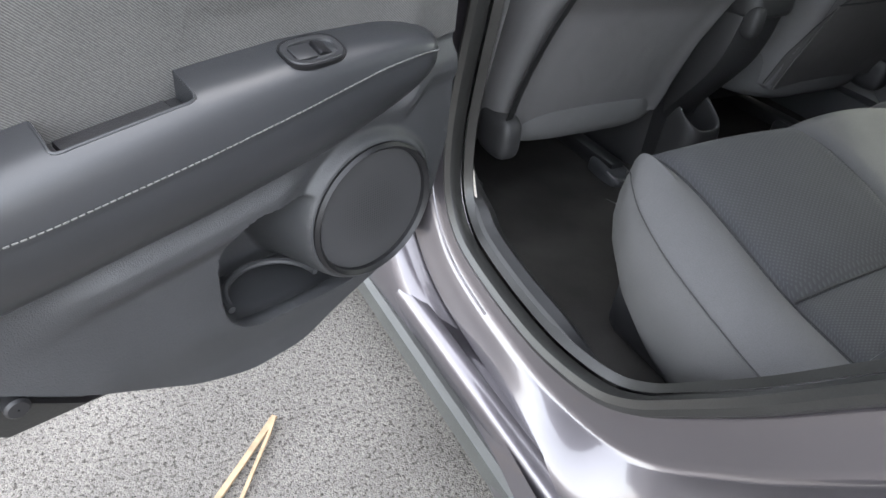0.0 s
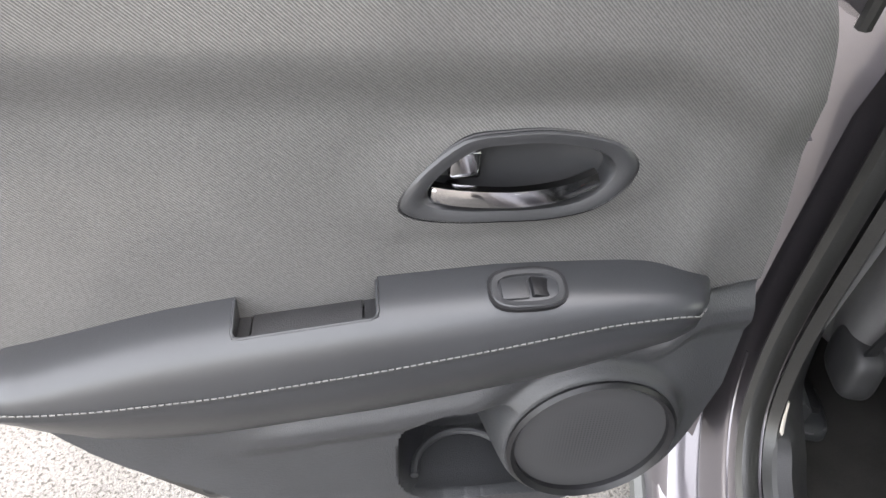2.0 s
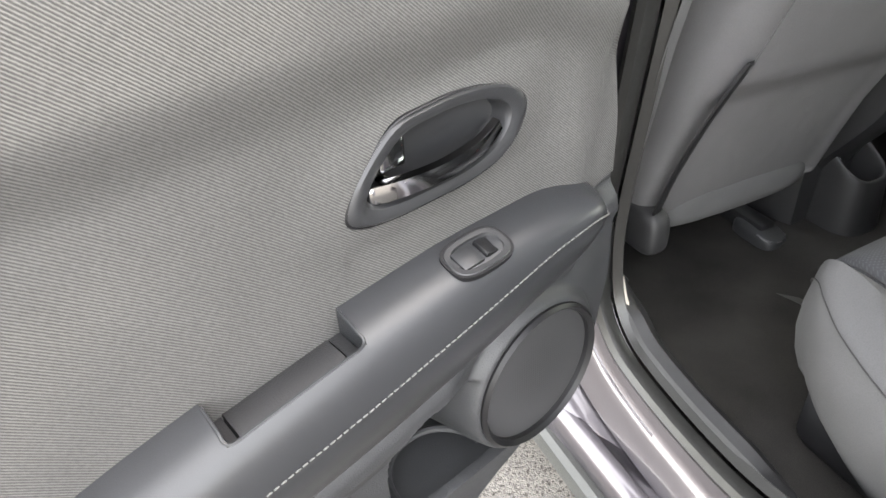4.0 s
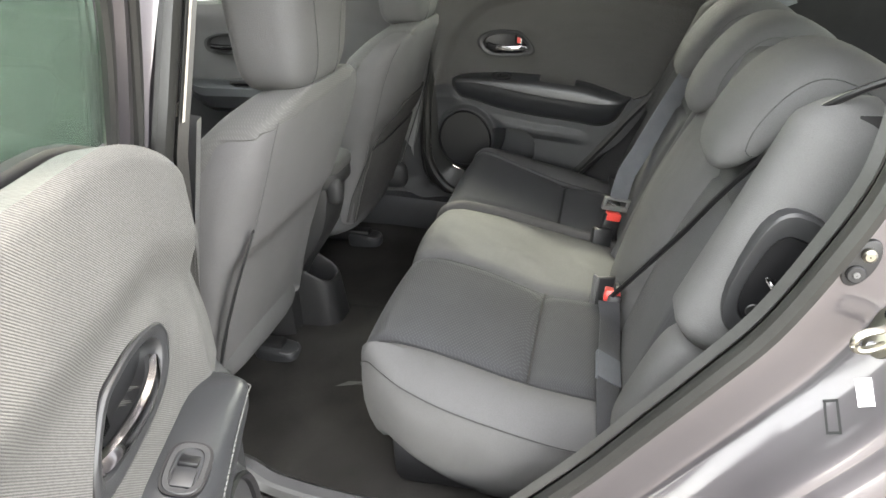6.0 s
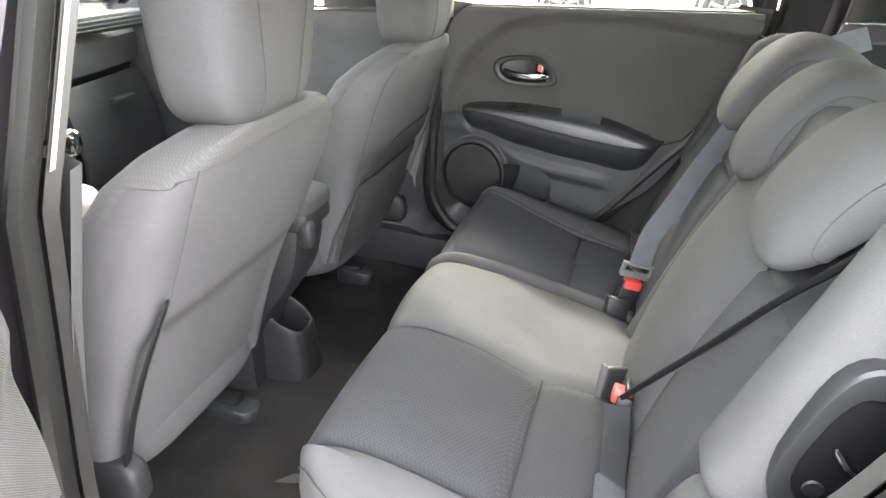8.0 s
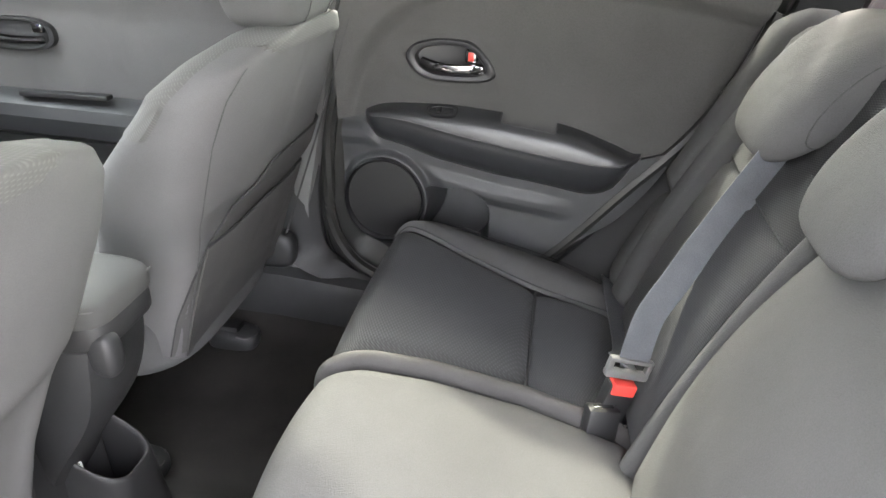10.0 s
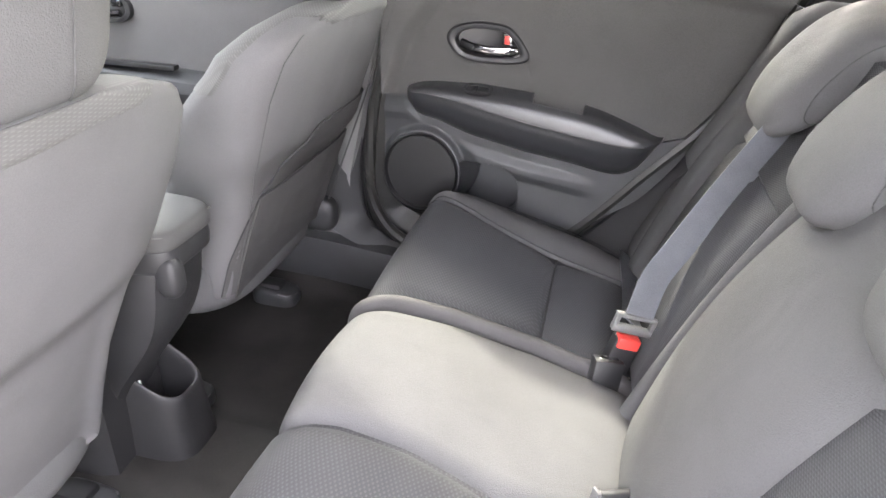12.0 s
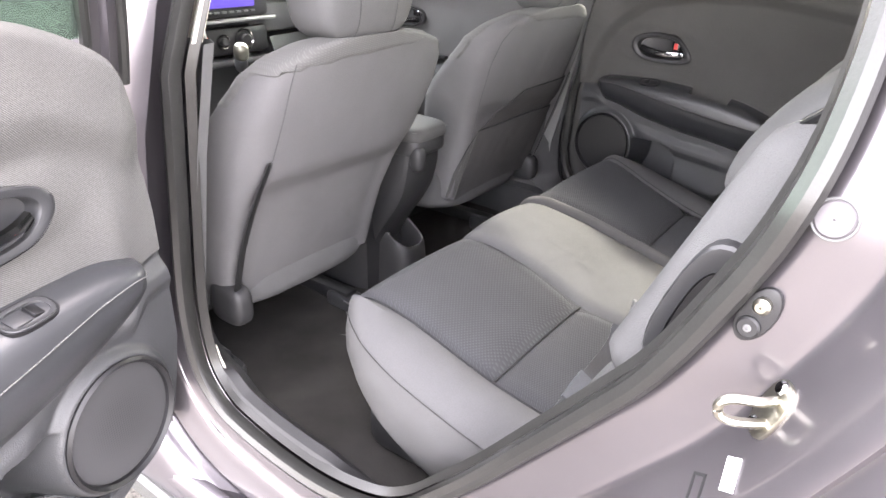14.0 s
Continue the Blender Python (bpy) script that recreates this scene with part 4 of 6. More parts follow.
for side in (-1, 1):
    # boot side trim and quarter window behind the rear door
    setting("boot_side", solid(grid([[(side * (0.66 - 0.05 * step(0.9, 1.15, z)), y, z) for z in (0.62, 0.75, 0.9, 0.98, 1.0, 1.03, 1.05, 1.13)] for y in (-0.42, -0.6, -0.9, -1.3, -1.62)]), 0.02), M_BLACK, "dark plastic boot side trim", "trim")
    setting("quarter_panel", solid(grid([[(side * (0.87 - tumble(z) * 0.8 - 0.04 * step(-1.2, -1.8, y)), y, z) for z in (0.72, 0.8, 0.9, 1.0, 1.1, 1.18)] for y in (-0.62, -0.9, -1.3, -1.75)]), 0.01), M_PAINT, "grey metallic painted quarter panel", "car body")
    q = setting("quarter_window", solid(grid([[(side * (0.79 - 0.27 * (z - 1.15)), y, z) for z in (1.15, 1.3, 1.44)] for y in (-0.58, -0.9, -1.35)]), 0.004), M_GLASS, "tinted quarter window", "window")
    # cabin side behind the door, beside the backrest
    edge = [(0.36, 0.10), (0.44, 0.05), (0.483, -0.01), (0.545, -0.07), (0.627, -0.143), (0.722, -0.218), (0.811, -0.288), (0.895, -0.35), (1.0, -0.40), (1.12, -0.435)]
    setting("wheelhouse_trim", grid([[(side * (0.715 - 0.06 * step(0, 3, k) - 0.005 * k), lerp_table(edge, z) + 0.005 - 0.05 * k, z) for k in range(8)] for z in [0.36 + 0.04 * m for m in range(20)]]), M_GREYPLASTIC, "grey plastic wheelhouse trim beside the rear seat", "trim")
    # centre pillar: dark lower trim and beige upper trim
    low = []
    for z in (0.36, 0.5, 0.65, 0.8, 0.95, 1.14):
        y = 0.570 - 0.22 * max(0, z - 0.62) + (0.03 if z < 0.45 else 0)
        low.append([(side * (0.725 - tumble(z)), y - 0.02, z), (side * (0.70 - tumble(z)), y - 0.012, z), (side * (0.685 - tumble(z)), y + 0.02, z), (side * (0.68 - tumble(z)), y + 0.10 + 0.1 * step(0.7, 0.4, z), z), (side * (0.72 - tumble(z)), y + 0.14 + 0.1 * step(0.7, 0.4, z), z)])
    setting("pillar_lower_trim", grid(low), M_GREYPLASTIC, "grey plastic lower centre pillar trim", "trim")
    up = []
    for z in (1.14, 1.2, 1.3, 1.4, 1.49):
        y = (0.482 if side < 0 else 0.466) - 0.13 * (z - 1.14)
        up.append([(side * (0.735 - tumble(z)), y - 0.030, z), (side * (0.712 - tumble(z)), y - 0.026, z), (side * (0.698 - tumble(z)), y + 0.01, z), (side * (0.695 - tumble(z)), y + 0.10, z), (side * (0.72 - tumble(z)), y + 0.13, z)])
    setting("pillar_upper_trim", grid(up), M_BEIGE, "beige upper centre pillar trim", "trim")
    setting("pillar_outer", grid([[(side * (0.80 - tumble(z)), 0.62 - 0.2 * max(0, z - 0.62) - 0.05, z) if k == 0 else (side * (0.86 - tumble(z)), 0.66 - 0.2 * max(0, z - 0.62) + 0.12 * (k - 1), z) for k in range(3)] for z in (0.40, 0.6, 0.8, 1.0, 1.2, 1.4, 1.5)]), M_PAINT, "painted outer centre pillar", "car body")
    # sill trim along the front footwell
    setting("sill_trim", sweep([(side * 0.665, 0.40 if side > 0 else 0.60, 0.43 if side > 0 else 0.448), (side * 0.665, 0.62, 0.45), (side * 0.665, 1.0, 0.46), (side * 0.665, 1.6, 0.46)], [(-0.03, -0.08), (0.03, -0.08), (0.035, 0.02), (0.02, 0.035), (-0.02, 0.03), (-0.03, 0.01)]), M_PLASTIC, "dark plastic sill trim", "trim")


# ---- front doors ----
def front_door(side):
    th = thing("car_door", "shut front car door with grey trim and black armrest", "car door", "car doors")

    def X(d, z):
        return side * (0.70 - d)
    def sheet(y0, y1, z0, z1, f, ny=30, nz=20):
        return grid([[(X(f(y0 + (y1 - y0) * i / ny, z0 + (z1 - z0) * j / nz), 0), y0 + (y1 - y0) * i / ny, z0 + (z1 - z0) * j / nz) for j in range(nz + 1)] for i in range(ny + 1)])
    part("upper_trim", sheet(0.60, 1.66, 0.86, 1.15, lambda y, z: 0.004 + 0.02 * step(1.05, 1.12, z)), M_BACKCLOTH, th, "grey cloth trim")
    part("lower_trim", sheet(0.60, 1.66, 0.42, 0.87, lambda y, z: 0.01 * step(0.5, 0.6, z)), M_PLASTIC, th)
    rows = []
    for k in range(25):
        y = 0.66 + 0.74 * k / 24
        t = min(1, math.sqrt(max(0, k) / 4) + 0.03, math.sqrt(max(0, 24 - k) / 3) + 0.03)
        zt = 0.87 + 0.035 * (y - 0.66)
        rows.append([(X(-0.01, 0), y, zt), (X(0.03 * t, 0), y, zt - 0.002), (X(0.062 * t, 0), y, zt - 0.02 * t), (X(0.072 * t, 0), y, zt - 0.045 * t), (X(0.055 * t, 0), y, zt - 0.09 * t), (X(0.01 * t, 0), y, zt - 0.115 * t), (X(-0.01, 0), y, zt - 0.115 * t)])
    part("armrest", grid(rows), M_LEATHER, th, "black leatherette armrest")
    part("switch_panel", box(min(X(0.03, 0), X(0.055, 0)), max(X(0.03, 0), X(0.055, 0)), 0.98, 1.2, 0.885, 0.897, 0.003), M_BLACK, th)
    bz = [(1.20 + 0.095 * math.copysign(abs(math.cos(a)) ** 0.8, math.cos(a)), 1.015 + 0.037 * math.copysign(abs(math.sin(a)) ** 0.8, math.sin(a))) for a in [2 * math.pi * k / 32 for k in range(32)]]
    part("handle_bezel", grid([[(X(d, 0), 1.20 + (y - 1.20) * k, 1.015 + (z - 1.015) * k) for y, z in bz] for k, d in ((1.03, 0.004), (1.0, 0.016), (0.88, 0.016), (0.78, 0.006), (0.02, 0.006))], False, True), M_BLACK, th)
    part("handle_lever", tube(smooth_path([(X(0.02, 0), 1.13, 1.005), (X(0.03, 0), 1.19, 1.005), (X(0.022, 0), 1.265, 1.01)], 5), 0.009), M_CHROME, th, "chrome pull lever")
    part("lock_tab", box(min(X(0.01, 0), X(0.024, 0)), max(X(0.01, 0), X(0.024, 0)), 1.125, 1.15, 1.02, 1.042, 0.004), M_CHROME, th)
    part("door_shell", solid(grid([[(side * (0.86 - 0.03 * (1 - math.sin(math.pi * (z - 0.3) / 1.2))), y, z) for z in (0.39, 0.5, 0.65, 0.8, 0.95, 1.08, 1.15)] for y in (0.60, 0.9, 1.3, 1.72)]), 0.01), M_PAINT, th, "grey metallic painted door skin")
    part("belt_seal", sweep([(side * 0.735, 0.60, 1.15), (side * 0.735, 1.7, 1.10)], [(-0.03, -0.012), (0.03, -0.012), (0.03, 0.012), (-0.03, 0.012)]), M_RUBBER, th)
    g = part("window_pane", solid(grid([[(side * (0.76 - 0.27 * (z - 1.15)), y + (0 if y > 0.6 else -0.13 * (z - 1.15)), z) for z in (1.13, 1.25, 1.35, min(1.48, 1.48 - max(0, y - 1.0) * 0.55))] for y in (0.58, 0.8, 1.0, 1.2, 1.45)]), 0.004), M_GLASS, th, "green tinted window glass")
    return th


front_door(-1)
front_door(1)

# ---- rear seat ----
rear_seat = thing("rear_bench_seat", "dark grey cloth rear bench seat with three headrests", "car seat")
SEAT_PROFILE = [(-0.17, 0.50), (-0.168, 0.55), (-0.15, 0.572), (-0.10, 0.584), (0.0, 0.600), (0.10, 0.633), (0.20, 0.667), (0.25, 0.682), (0.278, 0.682), (0.300, 0.664), (0.308, 0.63), (0.302, 0.57), (0.280, 0.48), (0.25, 0.38)]
PROFILE = [(p.y, p.z) for p in smooth_path([(0, y, z) for y, z in SEAT_PROFILE], 5)]


def cushion(x0, x1, crown, y_from=-9.0, y_to=9.0, nx=18, sink=0.012):
    """One sewn panel of the cushion between two side lines, puffed up between its seams."""
    prof = [(y, z) for y, z in PROFILE if y_from <= y <= y_to]
    n, rows = len(prof), []
    for i in range(nx + 1):
        u = i / nx
        row = []
        for k, (y, z) in enumerate(prof):
            a, b = x0(y), x1(y)
            ty = prof[min(k + 1, n - 1)][0] - prof[max(k - 1, 0)][0]
            tz = prof[min(k + 1, n - 1)][1] - prof[max(k - 1, 0)][1]
            length = math.hypot(ty, tz) or 1
            ny, nz = -tz / length, ty / length
            edge = 1 - abs(2 * u - 1)
            lift = crown * (1 - (1 - edge) ** 2) - sink * max(0, 1 - edge / 0.10) ** 2
            if y_from > -1 or y_to < 1:
                end = min(k, n - 1 - k) if (y_from > -1 and y_to < 1) else (k if y_from > -1 else n - 1 - k)
                lift -= sink * max(0, 1 - end / 2.0) ** 2
            row.append(Vector((a + (b - a) * u, y - ny * lift * -1, z + nz * lift)))
        rows.append(row)
    return grid(rows)


side_line = soft_table([(-0.2, -0.525), (0.0, -0.522), (0.13, -0.525), (0.2, -0.53), (0.26, -0.548), (0.34, -0.575)])
mid_n = soft_table([(-0.2, -0.165), (-0.13, -0.167), (0.0, -0.178), (0.13, -0.164), (0.22, -0.176), (0.28, -0.200), (0.34, -0.21)])
mid_f = soft_table([(-0.2, 0.125), (-0.13, 0.130), (0.0, 0.158), (0.144, 0.133), (0.24, 0.100), (0.28, 0.075), (0.34, 0.07)])
roll_f = lambda y: mid_f(y) + 0.036
SEAM_Y = 0.0
part("cushion_core", move(cushion(lambda y: -0.50, lambda y: 0.50, 0.0), Matrix.Translation((0, 0, -0.010))), M_PATTERN, rear_seat)
part("seat_panel", cushion(side_line, mid_n, 0.006, SEAM_Y - 0.001), M_PATTERN, rear_seat, "dark patterned seat cloth")
part("seat_panel", cushion(side_line, mid_n, 0.006, y_to=SEAM_Y), M_PATTERN, rear_seat, "dark patterned seat cloth")
part("middle_panel", cushion(mid_n, mid_f, 0.012), M_PLAIN, rear_seat, "plain grey cloth, raised")
# the roll's shaded side is put into its colour with the darker cloth
part("edge_roll", cushion(mid_f, roll_f, 0.012, nx=8), M_POCKET_AND_SHADE, rear_seat, "stitched edge at the split, its shaded side coloured dark")
far_line = soft_table([(-0.2, 0.46), (-0.129, 0.483), (0.0, 0.508), (0.1, 0.522), (0.2, 0.545), (0.27, 0.560), (0.34, 0.58)])
part("seat_panel", cushion(roll_f, far_line, 0.006, SEAM_Y - 0.001), M_PATTERN, rear_seat, "dark patterned seat cloth")
part("seat_panel", cushion(roll_f, far_line, 0.006, y_to=SEAM_Y), M_PATTERN, rear_seat, "dark patterned seat cloth")


EDGE_LINE = [(-0.525, -0.16, 0.575), (-0.523, 0.0, 0.601), (-0.525, 0.13, 0.643), (-0.530, 0.20, 0.666), (-0.542, 0.25, 0.681), (-0.553, 0.278, 0.681), (-0.550, 0.298, 0.664), (-0.535, 0.308, 0.635), (-0.50, 0.308, 0.60)]


for a, b, name in ((side_line(0.0), mid_n(0.0), "near"), (roll_f(0.0), far_line(0.0), "far")):
    part("seam", tube([(a + (b - a) * k / 16, SEAM_Y, 0.6005 + 0.006 * (1 - (2 * k / 16 - 1) ** 4) - 0.009) for k in range(17)], 0.0024, 6), M_SEAM, rear_seat)
FAR_EDGE = [(-0.475, -0.16, 0.575), (-0.508, 0.0, 0.602), (-0.525, 0.13, 0.645), (-0.545, 0.20, 0.668), (-0.557, 0.25, 0.682), (-0.565, 0.278, 0.681), (-0.563, 0.298, 0.664), (-0.55, 0.308, 0.635), (-0.50, 0.308, 0.60)]
NEAR_RIM = [(-0.622, -0.17, 0.54), (-0.632, -0.05, 0.562), (-0.634, 0.11, 0.608), (-0.624, 0.20, 0.640), (-0.604, 0.25, 0.658), (-0.584, 0.278, 0.662), (-0.566, 0.300, 0.648), (-0.545, 0.308, 0.622), (-0.50, 0.306, 0.59)]
FAR_RIM = [(-0.585, -0.17, 0.565), (-0.640, -0.05, 0.590), (-0.664, 0.11, 0.622), (-0.660, 0.20, 0.645), (-0.640, 0.25, 0.655), (-0.615, 0.285, 0.650), (-0.590, 0.312, 0.628), (-0.56, 0.322, 0.60), (-0.51, 0.318, 0.57)]


def bolster(side):
    """The cushion's plain outer edge, rolling down to the floor."""
    inner = smooth_path(EDGE_LINE if side < 0 else FAR_EDGE, 6)
    outer = smooth_path(NEAR_RIM if side < 0 else FAR_RIM, 6)
    rows = []
    for i, (a, b) in enumerate(zip(inner, outer)):
        tuck = min(1.0, (len(inner) - 1 - i) / 12 + 0.25)
        way = Vector((b.x - a.x, b.y - a.y, 0)).normalized()
        sec = [a + Vector((0, 0, -0.010)), a + way * 0.004 + Vector((0, 0, 0.0)), a.lerp(b, 0.3) + Vector((0, 0, 0.016)), a.lerp(b, 0.65) + Vector((0, 0, 0.014)), b + Vector((0, 0, -0.006))]
        for drop, out in ((0.035, 0.006), (0.08, 0.006), (0.13, -0.006), (0.18, -0.028), (0.22, -0.055), (0.25, -0.09)):
            sec.append(Vector((b.x, b.y, max(0.37, b.z - drop * tuck))) + way * out)
        rows.append([Vector((side * -p.x, p.y, p.z)) for p in sec])
    return grid(rows)


for side in (-1, 1):
    part("side_bolster", bolster(side), M_PLAIN, rear_seat, "plain grey cloth side")
    line = smooth_path(EDGE_LINE if side < 0 else FAR_EDGE, 6)
    rim = smooth_path(NEAR_RIM if side < 0 else FAR_RIM, 6)
    part("seam", tube([(side * -(p.x - 0.003), p.y, p.z + 0.0004) for p in rim], 0.0011, 6), M_SEAM, rear_seat)
    part("piping", tube([(side * -p.x, p.y, p.z + 0.0015) for p in line], 0.0013, 6), M_SEAM, rear_seat)
part("seat_base", box(-0.56, 0.56, -0.16, 0.27, 0.34, 0.53, 0.03), M_BLACK, rear_seat)
# stitch row on the split edge
def seat_z(y):
    return float(np.interp(y, [p[0] for p in PROFILE[:-18]], [p[1] for p in PROFILE[:-18]]))


part("stitching", join(*[tube([(roll_f(y) - 0.007, y, seat_z(y) + 0.006), (roll_f(y + 0.004) - 0.007, y + 0.004, seat_z(y + 0.004) + 0.006)], 0.0009, 5) for y in [-0.14 + 0.0075 * k for k in range(54)]]), M_STITCH, rear_seat)

# backrest: b runs up the back from its foot, forward is out of it
FOOT, UPWARD, OUTWARD = Vector((0, -0.150, 0.575)), Vector((0, -0.40, 0.917)).normalized(), Vector((0, 0.917, 0.40)).normalized()


def on_back(x, b, f):
    p = FOOT + UPWARD * b + OUTWARD * f
    return Vector((x, p.y, p.z))


def back_panel(x0, x1, b0, b1, crown, thick=0.11, nx=16, nb=24, sink=0.012, lean=None):
    rows = []
    for i in range(nx + 1):
        u = i / nx
        edge = 1 - abs(2 * u - 1)
        row = []
        a, c = (x0, x1)
        for k in range(nb + 1):
            v = k / nb
            b = b0 + (b1 - b0) * v
            xa = a(b) if callable(a) else a
            xb = c(b) if callable(c) else c
            end = 1 - abs(2 * v - 1)
            f = crown * (1 - (1 - edge) ** 2) - sink * max(0, 1 - edge / 0.12) ** 2 - sink * max(0, 1 - end / 0.08) ** 2
            if lean:
                f += lean(xa + (xb - xa) * u, b)
            row.append(on_back(xa + (xb - xa) * u, b, f))
        top = row[-1]
        row = row + [on_back(top.x, b1 + 0.012, -0.02), on_back(top.x, b1 + 0.010, -thick * 0.6), on_back(top.x, b1 - 0.02, -thick)]
        rows.append(row)
    return grid(rows)


BACK_TOP = 0.60
part("back_shell", outline_prism([on_back(x, b, -0.03) for x, b in ((-0.535, -0.02), (0.57, -0.02), (0.57, 0.56), (0.52, 0.585), (-0.49, 0.585), (-0.535, 0.56))], -OUTWARD, 0.05, 0.006), M_BLACK, rear_seat, "black backrest shell")
hollow = lambda x, b: 0.018 * math.sin(math.pi * min(1, max(0, b / 0.5))) - 0.01
part("back_panel", back_panel(-0.53, -0.268, 0.0, 0.40, 0.006, lean=lambda x, b: hollow(x, b) - 0.010), M_PATTERN, rear_seat, "dark patterned cloth")
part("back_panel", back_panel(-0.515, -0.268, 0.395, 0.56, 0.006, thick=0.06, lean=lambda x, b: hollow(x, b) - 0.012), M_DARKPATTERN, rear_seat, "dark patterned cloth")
part("middle_back", back_panel(-0.29, lambda b: 0.05 + 0.03 * math.sin(math.pi * min(1, b / 0.5)), 0.0, BACK_TOP, 0.026, lean=hollow), M_PLAIN, rear_seat, "plain grey cloth")
part("back_panel", back_panel(lambda b: 0.075 + 0.03 * math.sin(math.pi * min(1, b / 0.5)), 0.47, 0.0, 0.38, 0.008, lean=hollow), M_PATTERN, rear_seat, "dark patterned cloth")
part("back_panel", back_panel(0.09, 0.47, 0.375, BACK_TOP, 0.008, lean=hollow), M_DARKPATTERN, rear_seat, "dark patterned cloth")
part("outer_back", back_panel(0.47, 0.56, 0.0, BACK_TOP, 0.02, nx=8, lean=hollow), M_PLAIN, rear_seat, "plain grey cloth")
part("edge_roll", tube([on_back(0.063 + 0.03 * math.sin(math.pi * min(1, b / 0.5)), b, -0.006) for b in [0.61 * k / 20 for k in range(21)]], 0.016, 10), M_PLAIN, rear_seat)


def back_bolster(side):
    rows = []
    n = 30
    for k in range(n + 1):
        v = k / n
        b = 0.225 + 0.415 * v
        t = min(1, math.sqrt(v / 0.10) + 0.05, math.sqrt((1 - v) / 0.16) + 0.05)
        wid = 0.135 - 0.02 * v
        cx, cf = 0.592 - 0.02 * v, -0.045
        sec = []
        for j in range(22):
            a = 2 * math.pi * j / 22
            ca, sa = math.cos(a), math.sin(a)
            sec.append(on_back(side * (cx + wid / 2 * t * math.copysign(abs(ca) ** 0.7, ca)), b, cf + (0.075 * t if sa > 0 else 0.07 * t) * math.copysign(abs(sa) ** 0.75, sa)))
        rows.append(sec)
    return grid(rows, False, True, True)


for side in (-1, 1):
    part("back_bolster", back_bolster(side), M_PLAIN, rear_seat, "plain grey cloth side wing")
    part("lower_wing", puff((0, 0, 0), (0.05, 0.045, 0.12), 0.5, 0.6, 24, 14, lambda p: on_back(side * 0.595 + p.x, 0.12 + p.z, -0.03 + p.y)), M_PLAIN, rear_seat, "plain grey cloth lower wing")
    # release lever recess on the wing's outer side
    rim = [on_back(side * 0.652, 0.392 + 0.098 * math.copysign(abs(math.sin(a)) ** 0.7, math.sin(a)), -0.045 + 0.052 * math.copysign(abs(math.cos(a)) ** 0.7, math.cos(a)) + 0.010 * math.sin(a)) for a in [2 * math.pi * k / 28 for k in range(28)]]
    mid = sum(rim, Vector()) / len(rim)
    inner = [mid + (p - mid) * 0.72 + UPWARD * -0.004 + OUTWARD * -0.004 for p in rim]
    latch = part("latch_recess", grid([[p + Vector((side * -0.02, 0, 0)) for p in rim], [p + Vector((side * 0.004, 0, 0)) for p in rim], [mid + (p - mid) * 0.96 + Vector((side * 0.0075, 0, 0)) for p in rim], [mid + (p - mid) * 0.90 + Vector((side * 0.0075, 0, 0)) for p in rim], [p + Vector((side * 0.004, 0, 0)) for p in inner], [mid + (p - mid) * 0.94 + Vector((side * -0.002, 0, 0)) for p in inner]], False, True), M_BEZEL, rear_seat, "dark grey plastic latch surround")
    # shallow jet black sheet that paints the shade of a deep well
    part("latch_well_shade", grid([[mid + (p - mid) * 0.985 + Vector((side * 0.0038, 0, 0)) for p in inner], [mid + (p - mid) * 0.95 + Vector((side * 0.0012, 0, 0)) for p in inner], [mid + (p - mid) * 0.02 + Vector((side * 0.001, 0, 0)) for p in inner]], False, True), M_JET, latch)
    part("latch_bolt", rod(on_back(side * 0.635, 0.338, -0.046), on_back(side * 0.655, 0.338, -0.046), 0.011, 16, 0.002), M_BLACK, latch)
    part("latch_hook", tube([on_back(side * 0.650, 0.372, -0.075), on_back(side * 0.658, 0.380, -0.05), on_back(side * 0.650, 0.39, -0.035)], 0.004, 8), M_CHROME, latch)


def rear_headrest(cx, w, name_label):
    """A saddle-shaped headrest that hangs over the backrest's top."""
    prof = [(0.46, 0.012), (0.432, 0.026), (0.437, 0.050), (0.485, 0.060), (0.55, 0.052), (0.612, 0.030), (0.655, -0.006), (0.672, -0.06), (0.665, -0.13), (0.64, -0.17), (0.625, -0.13), (0.63, -0.05), (0.60, -0.01), (0.53, 0.004)]
    prof = [(p.x, p.y) for p in smooth_path([(b, f, 0) for b, f in prof], 4, True)]
    mb, mf = sum(b for b, f in prof) / len(prof), sum(f for b, f in prof) / len(prof)
    rows = []
    n = 22
    for k in range(n + 1):
        u = 2 * k / n - 1
        shrink = (1 - abs(u) ** 4.0) ** 0.5
        shrink = 0.06 + 0.94 * shrink
        rows.append([on_back(cx + w / 2 * u, mb + (b - mb) * shrink, mf + (f - mf) * shrink) for b, f in prof])
    h = part("headrest", grid(rows, False, True, True), M_PLAIN, rear_seat, name_label)
    for s in (-1, 1):
        u = s * 0.90
        sh = 0.06 + 0.94 * (1 - abs(u) ** 4.0) ** 0.5
        part("seam", tube([on_back(cx + w / 2 * u, mb + (b - mb) * sh * 1.008, mf + (f - mf) * sh * 1.012) for b, f in prof], 0.0010, 5, True), M_THREAD, h)
    return h


rear_headrest(-0.335, 0.27, "grey cloth saddle headrest")
rear_headrest(0.0, 0.23, "smaller grey cloth saddle headrest")
rear_headrest(0.335, 0.27, "grey cloth saddle headrest")

# ---- rear belts ----
def webbing(path, width, across, n=6):
    return ribbon(smooth_path(path, n), width, 0.0022, across)


